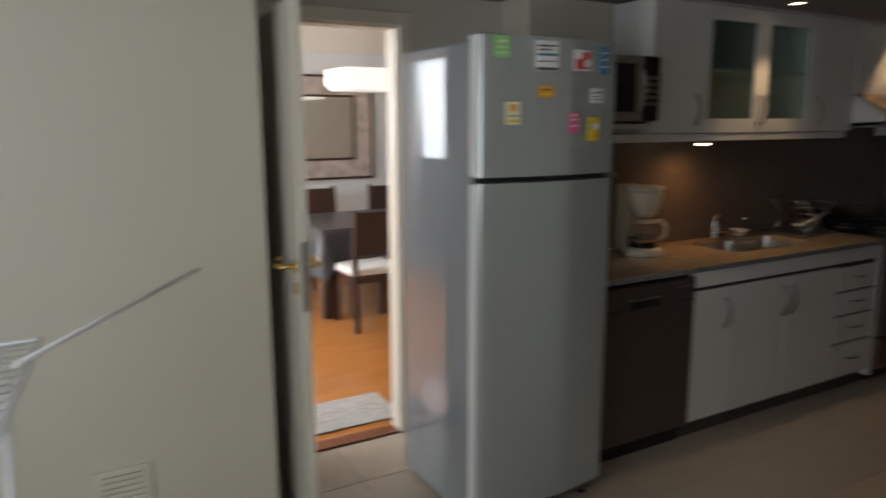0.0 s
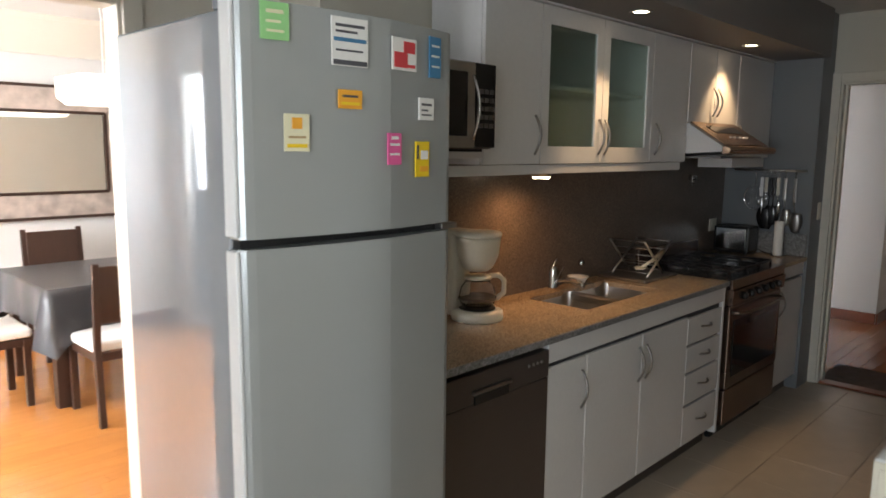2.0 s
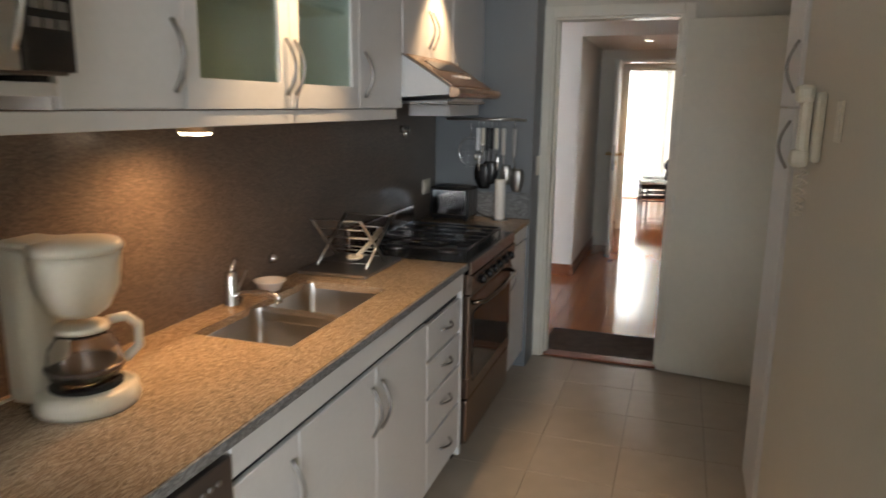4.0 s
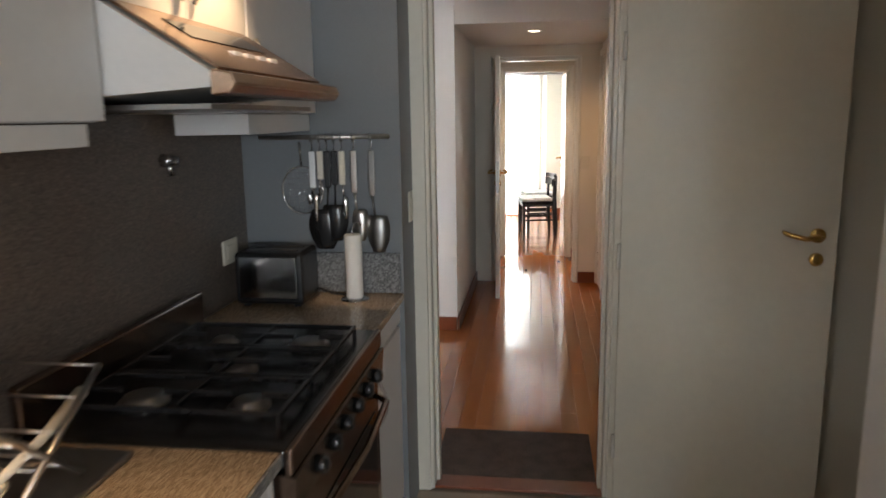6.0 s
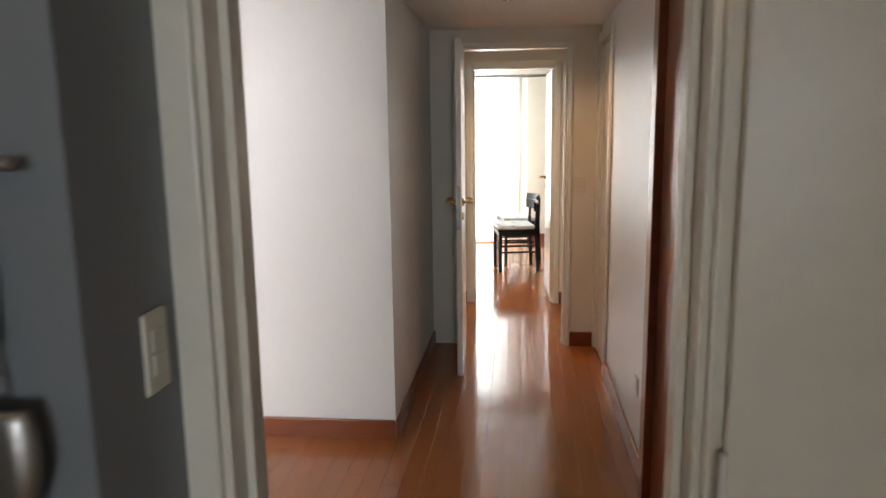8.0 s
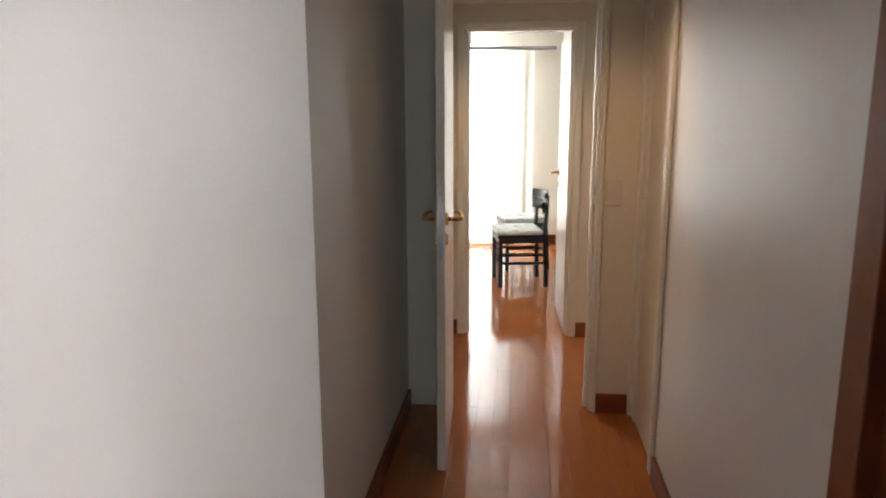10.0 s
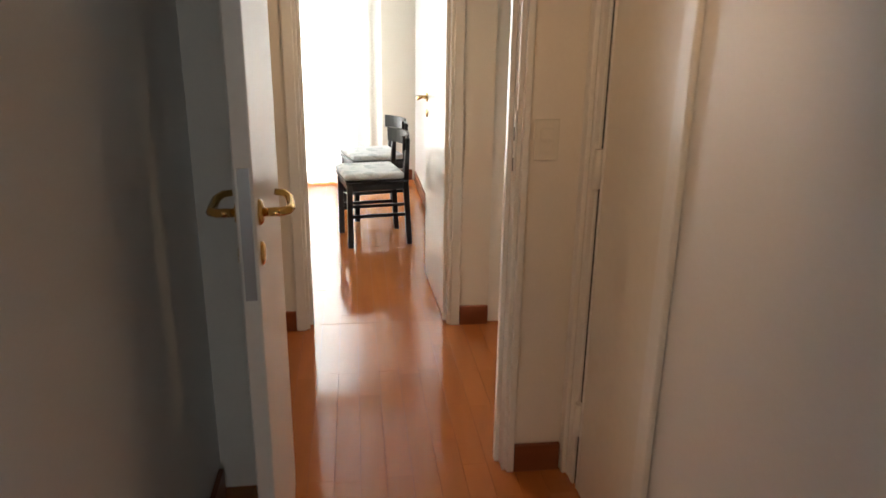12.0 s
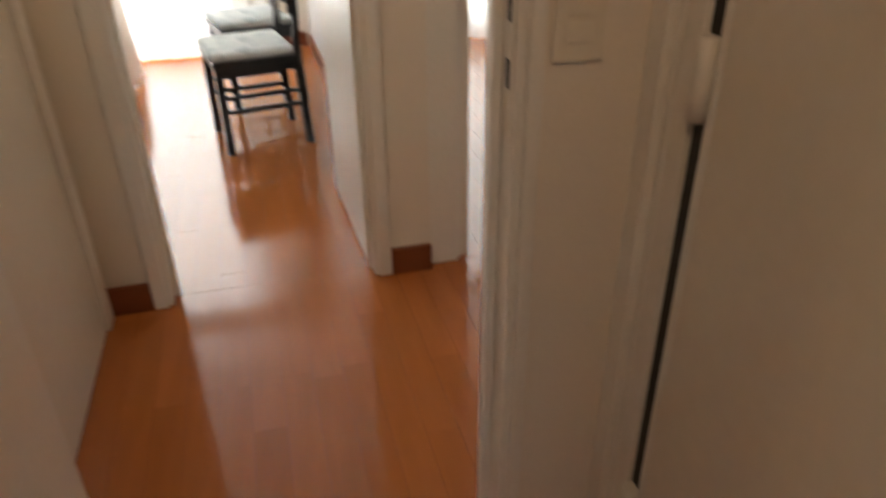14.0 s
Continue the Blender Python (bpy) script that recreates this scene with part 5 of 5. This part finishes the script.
def bedroom_chair():
    """Black chair with a curved back rail and a pale tied cushion; faces +y, stands at the origin."""
    c = thing("chair", (0, 0, 0), "black lacquered chair with a pale patterned cushion", "chair", "chairs along the bedroom wall")
    for x in (-0.19, 0.19):
        part("front_leg", soft(boxes((x - 0.018, x + 0.018, 0.17, 0.206, 0, 0.43)), 0.004), "blackwood", c)
        part("rear_leg", soft(prism(bmesh.new(), [(-0.23, 0), (-0.195, 0), (-0.17, 0.43), (-0.19, 0.72), (-0.215, 0.72), (-0.205, 0.43)], x - 0.017, x + 0.017, "x"), 0.004), "blackwood", c)
        part("side_rail", boxes((x - 0.012, x + 0.012, -0.19, 0.18, 0.385, 0.43), bevel=0.003), "blackwood", c)
        part("stretcher", boxes((x - 0.009, x + 0.009, -0.2, 0.18, 0.2, 0.222), bevel=0.003), "blackwood", c)
        part("stretcher", boxes((x - 0.009, x + 0.009, -0.2, 0.18, 0.27, 0.29), bevel=0.003), "blackwood", c)
    part("front_rail", boxes((-0.18, 0.18, 0.178, 0.198, 0.385, 0.43), bevel=0.003), "blackwood", c)
    part("seat", soft(boxes((-0.215, 0.215, -0.205, 0.215, 0.43, 0.452)), 0.006), "blackwood", c)
    for z0, z1 in ((0.645, 0.74),):
        bm = bmesh.new()
        front = [(-0.22 + 0.44 * k / 10, -0.16 - 0.07 * (1 - (2 * k / 10 - 1) ** 2)) for k in range(11)]
        prism(bm, front + [(x, y - 0.02) for x, y in front[::-1]], z0, z1, "z")
        part("back_rail", bm, "blackwood", c)
    bm = bmesh.new()
    box(bm, -0.21, 0.21, -0.18, 0.22, 0.455, 0.50, 0.02, 3)
    part("cushion", bm, "cushion_pale", c, "pale grey-green patterned cushion")
    return c


ch = bedroom_chair()
ch.matrix_world = pose(13.47, 1.93, 0, 0, 0, 10)
copy_thing(ch, pose(14.15, 1.90, 0, 0, 0, 14))

cur = thing("curtain", (15.2, 2.9, 0), "long sheer white curtain glowing with daylight", "curtain")


def curtain_panel(y0, y1, seed):
    bm = bmesh.new()
    n, rows = 150, []
    rnd = random.Random(seed)
    ph = [rnd.uniform(0, 6.28) for _ in range(4)]
    for z in (0.015, 0.5, 1.1, 1.7, 2.14):
        row = []
        for k in range(n + 1):
            u = k / n
            s = (y1 - y0) * u
            d = 0.010 * math.sin(s * 52 + ph[0] + 0.3 * math.sin(z * 2 + ph[1])) + 0.009 * math.sin(s * 23 + ph[2] + z * 0.4)
            row.append(bm.verts.new((15.22 + d * (1.25 - 0.25 * z), y0 + s + 0.008 * math.sin(s * 90 + z), z)))
        rows.append(row)
    for a, b in zip(rows, rows[1:]):
        for k in range(n):
            bm.faces.new((a[k], a[k + 1], b[k + 1], b[k])).smooth = True
    return bm


part("panel", curtain_panel(1.78, 3.0, 3), "curtain", cur)
part("panel", curtain_panel(3.02, 4.3, 4), "curtain", cur)
copy_thing(cur, pose(15.12, -0.35, 0))
rod = thing("curtain_rail", (15.2, 3.0, 2.17), "grey curtain rail over the window", "curtain rail")
part("rail", boxes((15.19, 15.25, 1.55, 4.5, 2.15, 2.185), bevel=0.004), "nickel", rod)
for y in (1.7, 3.0, 4.3):
    part("bracket", boxes((15.25, 15.4, y - 0.015, y + 0.015, 2.16, 2.175)), "nickel", rod)

bed = thing("bed", (13.9, 3.5, 0), "bed under a cream bedspread that hangs to the floor", "bed")
part("mattress", boxes((13.2, 14.9, 2.72, 4.5, 0.08, 0.5), bevel=0.05), "cushion_white", bed)
bm = bmesh.new()
n = 160
path = [(14.93, 2.68), (13.17, 2.68), (13.17, 4.5)]
length = [1.76, 1.82]
rows = ([], [], [])
for k in range(n + 1):
    s = k / n * sum(length)
    i = 0 if s < length[0] else 1
    t = (s - (0 if i == 0 else length[0])) / length[i]
    p = Vector(path[i]).lerp(Vector(path[i + 1]), t)
    nrm = Vector((0, -1)) if i == 0 else Vector((-1, 0))
    for r, (z, amp) in enumerate(((0.52, 0.0), (0.3, 0.02), (0.012, 0.04))):
        q = p + nrm * (amp * (0.6 + 0.5 * math.sin(s * 27 + math.sin(s * 6))))
        rows[r].append(bm.verts.new((q.x, q.y, z)))
for a, b in zip(rows, rows[1:]):
    for k in range(n):
        bm.faces.new((a[k], b[k], b[k + 1], a[k + 1])).smooth = True
box(bm, 13.17, 14.93, 2.68, 4.5, 0.505, 0.53, 0.012)
part("bedspread", bm, "bedcloth", bed, "cream bedspread with hanging folds")

sb = thing("side_table", (12.4, 0.4, 0), "small dark wooden table in the side room", "table")
part("tabletop", boxes((12.1, 12.7, 0.25, 0.75, 0.68, 0.71), bevel=0.004), "blackwood", sb)
for x in (12.13, 12.67):
    for y in (0.28, 0.72):
        part("leg", boxes((x - 0.02, x + 0.02, y - 0.02, y + 0.02, 0, 0.68), bevel=0.003), "blackwood", sb)

# ---- dining room ----
TX0, TX1, TY0, TY1 = 2.95, 4.75, 5.42, 6.42
table = thing("dining_table", ((TX0 + TX1) / 2, (TY0 + TY1) / 2, 0), "dark brown wooden dining table under a cloth", "table")
part("tabletop", boxes((TX0, TX1, TY0, TY1, 0.71, 0.745), bevel=0.004), "darkwood", table)
for x in (TX0 + 0.07, TX1 - 0.07):
    for y in (TY0 + 0.07, TY1 - 0.07):
        part("leg", boxes((x - 0.04, x + 0.04, y - 0.04, y + 0.04, 0, 0.71), bevel=0.005), "darkwood", table)
part("apron", boxes((TX0 + 0.1, TX1 - 0.1, TY0 + 0.05, TY0 + 0.075, 0.62, 0.71), (TX0 + 0.1, TX1 - 0.1, TY1 - 0.075, TY1 - 0.05, 0.62, 0.71)), "darkwood", table)
bm = bmesh.new()
x0, x1, y0, y1 = TX0 - 0.008, TX1 + 0.008, TY0 - 0.008, TY1 + 0.008
loop = []
for a, b, m in (((x0, y0), (x1, y0), 60), ((x1, y0), (x1, y1), 34), ((x1, y1), (x0, y1), 60), ((x0, y1), (x0, y0), 34)):
    for k in range(m):
        loop.append((Vector(a).lerp(Vector(b), k / m), Vector((b[1] - a[1], a[0] - b[0])).normalized(), min(k, m - k) / m))
rows = ([], [], [], [])
for i, (p, nrm, c) in enumerate(loop):
    corner = math.exp(-c * 14)
    for r, (z, amp) in enumerate(((0.752, 0), (0.735, 0.004), (0.62, 0.014), (0.5 , 0.022))):
        q = p + nrm * (amp * (1 + 0.6 * math.sin(i * 0.55)) + corner * 0.03 * r)
        rows[r].append(bm.verts.new((q.x, q.y, z - corner * 0.05 * r)))
m = len(loop)
for a, b in zip(rows, rows[1:]):
    for k in range(m):
        bm.faces.new((a[k], b[k], b[(k + 1) % m], a[(k + 1) % m])).smooth = True
bm.faces.new(rows[0])
solid("tablecloth", bm, "cloth_grey", "dark grey shiny tablecloth hanging over the table", "tablecloth")


def dining_chair():
    c = thing("dining_chair", (0, 0, 0), "dark brown wooden dining chair with a white seat", "chair", "chairs round the dining table")
    for x in (-0.2, 0.2):
        part("front_leg", soft(boxes((x - 0.02, x + 0.02, 0.18, 0.22, 0, 0.43)), 0.004), "darkwood", c)
        part("rear_leg", soft(prism(bmesh.new(), [(-0.25, 0), (-0.21, 0), (-0.185, 0.45), (-0.23, 0.95), (-0.26, 0.95), (-0.225, 0.45)], x - 0.018, x + 0.018, "x"), 0.004), "darkwood", c)
        part("side_rail", boxes((x - 0.012, x + 0.012, -0.2, 0.19, 0.38, 0.43), bevel=0.003), "darkwood", c)
    part("front_rail", boxes((-0.19, 0.19, 0.188, 0.21, 0.38, 0.43), bevel=0.003), "darkwood", c)
    part("rear_rail", boxes((-0.19, 0.19, -0.21, -0.19, 0.38, 0.43), bevel=0.003), "darkwood", c)
    bm = bmesh.new()
    box(bm, -0.225, 0.225, -0.2, 0.235, 0.432, 0.49, 0.022, 3)
    part("seat", bm, "cushion_white", c, "white upholstered seat")
    bm = bmesh.new()
    prism(bm, [(-0.197, 0.60), (-0.218, 0.93), (-0.24, 0.93), (-0.219, 0.60)], -0.182, 0.182, "x")
    part("backrest", soft(bm, 0.004), "darkwood", c, "solid dark wood back panel")
    return c


dc = dining_chair()
dc.matrix_world = pose(3.26, 5.20, 0, 0, 0, 0)
copy_thing(dc, pose(4.2, 5.2, 0, 0, 0, 2))
copy_thing(dc, pose(3.45, 6.72, 0, 0, 0, 180))
copy_thing(dc, pose(4.25, 6.72, 0, 0, 0, 178))
copy_thing(dc, pose(2.68, 5.85, 0, 0, 0, -90))

mir = thing("wall_mirror", (2.9, 7.18, 1.6), "large mirror in a wide mottled silver-pink frame", "mirror")
X0, X1, Z0, Z1, W = 1.75, 4.18, 1.01, 2.06, 0.2
part("mirror_glass", boxes((X0 + W, X1 - W, 7.17, 7.18, Z0 + W, Z1 - W)), "mirror", mir)
for r in ((X0, X1, 7.16, 7.195, Z0, Z0 + W), (X0, X1, 7.16, 7.195, Z1 - W, Z1), (X0, X0 + W, 7.16, 7.195, Z0 + W, Z1 - W), (X1 - W, X1, 7.16, 7.195, Z0 + W, Z1 - W)):
    part("frame_board", boxes(r, bevel=0.004), "mirror_frame", mir)
for o in (0.0, W):
    a0, a1, b0, b1 = X0 + o, X1 - o, Z0 + o, Z1 - o
    part("frame_edge", boxes((a0, a1, 7.152, 7.162, b0 - 0.012, b0 + 0.012), (a0, a1, 7.152, 7.162, b1 - 0.012, b1 + 0.012), (a0 - 0.012, a0 + 0.012, 7.1525, 7.1625, b0, b1),
                             (a1 - 0.012, a1 + 0.012, 7.1525, 7.1625, b0, b1)), "darkwood", mir, "dark thin frame edging")

pend = thing("pendant_lamp", (3.7, 5.85, 2.2), "white rectangular pendant shade over the dining table", "pendant lamp")
bm = bmesh.new()
sx0, sx1, sy0, sy1 = 3.27, 4.1, 5.62, 6.08
outline = [(sx0, 2.04), (sx0, 1.91), (sx0 + 0.06, 1.86), (sx1 - 0.06, 1.86), (sx1, 1.91), (sx1, 2.04)]
prism(bm, outline, sy0, sy1, "y")
part("shade", soft(bm, 0.01), "shade_lit", pend, "white translucent shade")
for x in (3.5, 3.85):
    part("cord", tube(bmesh.new(), [(x, 5.85, 2.03), (x, 5.85, 2.6)], 0.003, 6), "paper", pend)
solid("rug", boxes((1.98, 2.68, 3.42, 3.80, 0.001, 0.012), bevel=0.004), "rug", "grey and white speckled rug by the doorway", "rug")

# ---- floor pieces: tiles and planks ----


def piece_mesh(name, w, d, h, mat, bevel=0.0015):
    bm = bmesh.new()
    b = bevel
    rows = [[bm.verts.new(p) for p in ((0, 0, -h), (w, 0, -h), (w, d, -h), (0, d, -h))],
            [bm.verts.new(p) for p in ((0, 0, -b), (w, 0, -b), (w, d, -b), (0, d, -b))],
            [bm.verts.new(p) for p in ((b, b, 0), (w - b, b, 0), (w - b, d - b, 0), (b, d - b, 0))]]
    for a, c in zip(rows, rows[1:]):
        for k in range(4):
            bm.faces.new((a[k], a[(k + 1) % 4], c[(k + 1) % 4], c[k]))
    bm.faces.new(rows[-1])
    return mesh_of(name, bm, mat)


floor_k = bpy.data.objects["floor_kitchen"]
tile_mesh = piece_mesh("tile", 0.357, 0.367, 0.004, "tile")
for i in range(21):
    for j in range(10):
        x, y = 5.44 + 0.36 * (i - 16), 1.76 + 0.37 * (j - 6)
        if x + 0.36 > 6.91 or x < -0.6 or y < -0.6 or (y > 2.9 and x > 2.6):
            continue
        t = new("tile", tile_mesh)
        t.parent = floor_k
        t.location = (x, y, random.uniform(-0.0004, 0.0004))

PL = 0.086
meshes = {n: piece_mesh("plank", n, PL - 0.0009, 0.004, "plank", 0.0007) for n in (0.55, 0.75, 0.95)}
floor_h = bpy.data.objects["floor_hall"]


def lay(x0, x1, y0, y1, floor, as_parts, mat="plank"):
    """Planks along x in broken bond; beyond the walkway they are joined into one mesh."""
    verts, faces = [], []
    rnd = random.Random(int(x0 * 10 + y0))
    j = 0
    while y0 + (j + 1) * PL <= y1 + 0.001:
        x = x0 - rnd.uniform(0, 0.5)
        while x < x1:
            n = rnd.choice((0.55, 0.75, 0.95))
            a, b = max(x, x0), min(x + n, x1)
            if b - a > 0.03:
                y, g, z = y0 + j * PL, 0.0009, rnd.uniform(-0.0003, 0.0003)
                if as_parts and a == x and b == x + n:
                    ob = new("plank", meshes[n])
                    ob.parent = floor
                    ob.location = (a, y, z)
                else:
                    i = len(verts)
                    verts += [(a, y, -0.004), (b - g, y, -0.004), (b - g, y + PL - g, -0.004), (a, y + PL - g, -0.004),
                              (a, y, z), (b - g, y, z), (b - g, y + PL - g, z), (a, y + PL - g, z)]
                    faces += [(i + 4, i + 5, i + 6, i + 7), (i, i + 1, i + 5, i + 4), (i + 1, i + 2, i + 6, i + 5), (i + 2, i + 3, i + 7, i + 6), (i + 3, i, i + 4, i + 7)]
            x += n
        j += 1
    me = bpy.data.meshes.new("planks")
    me.from_pydata(verts, [], faces)
    me.materials.append(M[mat])
    ob = new("planks", me)
    ob.parent = floor
    tagged(ob, kind="stuff")


lay(7.0, 12.0, 1.36, 2.50, floor_h, True)
lay(7.02, 9.2, 1.36 + 13 * PL, 5.5, floor_h, False)
lay(10.14, 15.3, 1.36 - 40 * PL, 1.36, floor_h, False)
lay(12.0, 15.4, 1.36, 4.6, bpy.data.objects["floor_bedroom"], False)
lay(0.3, 6.8, 3.34, 7.2, bpy.data.objects["floor_dining"], False, "plank_dining")
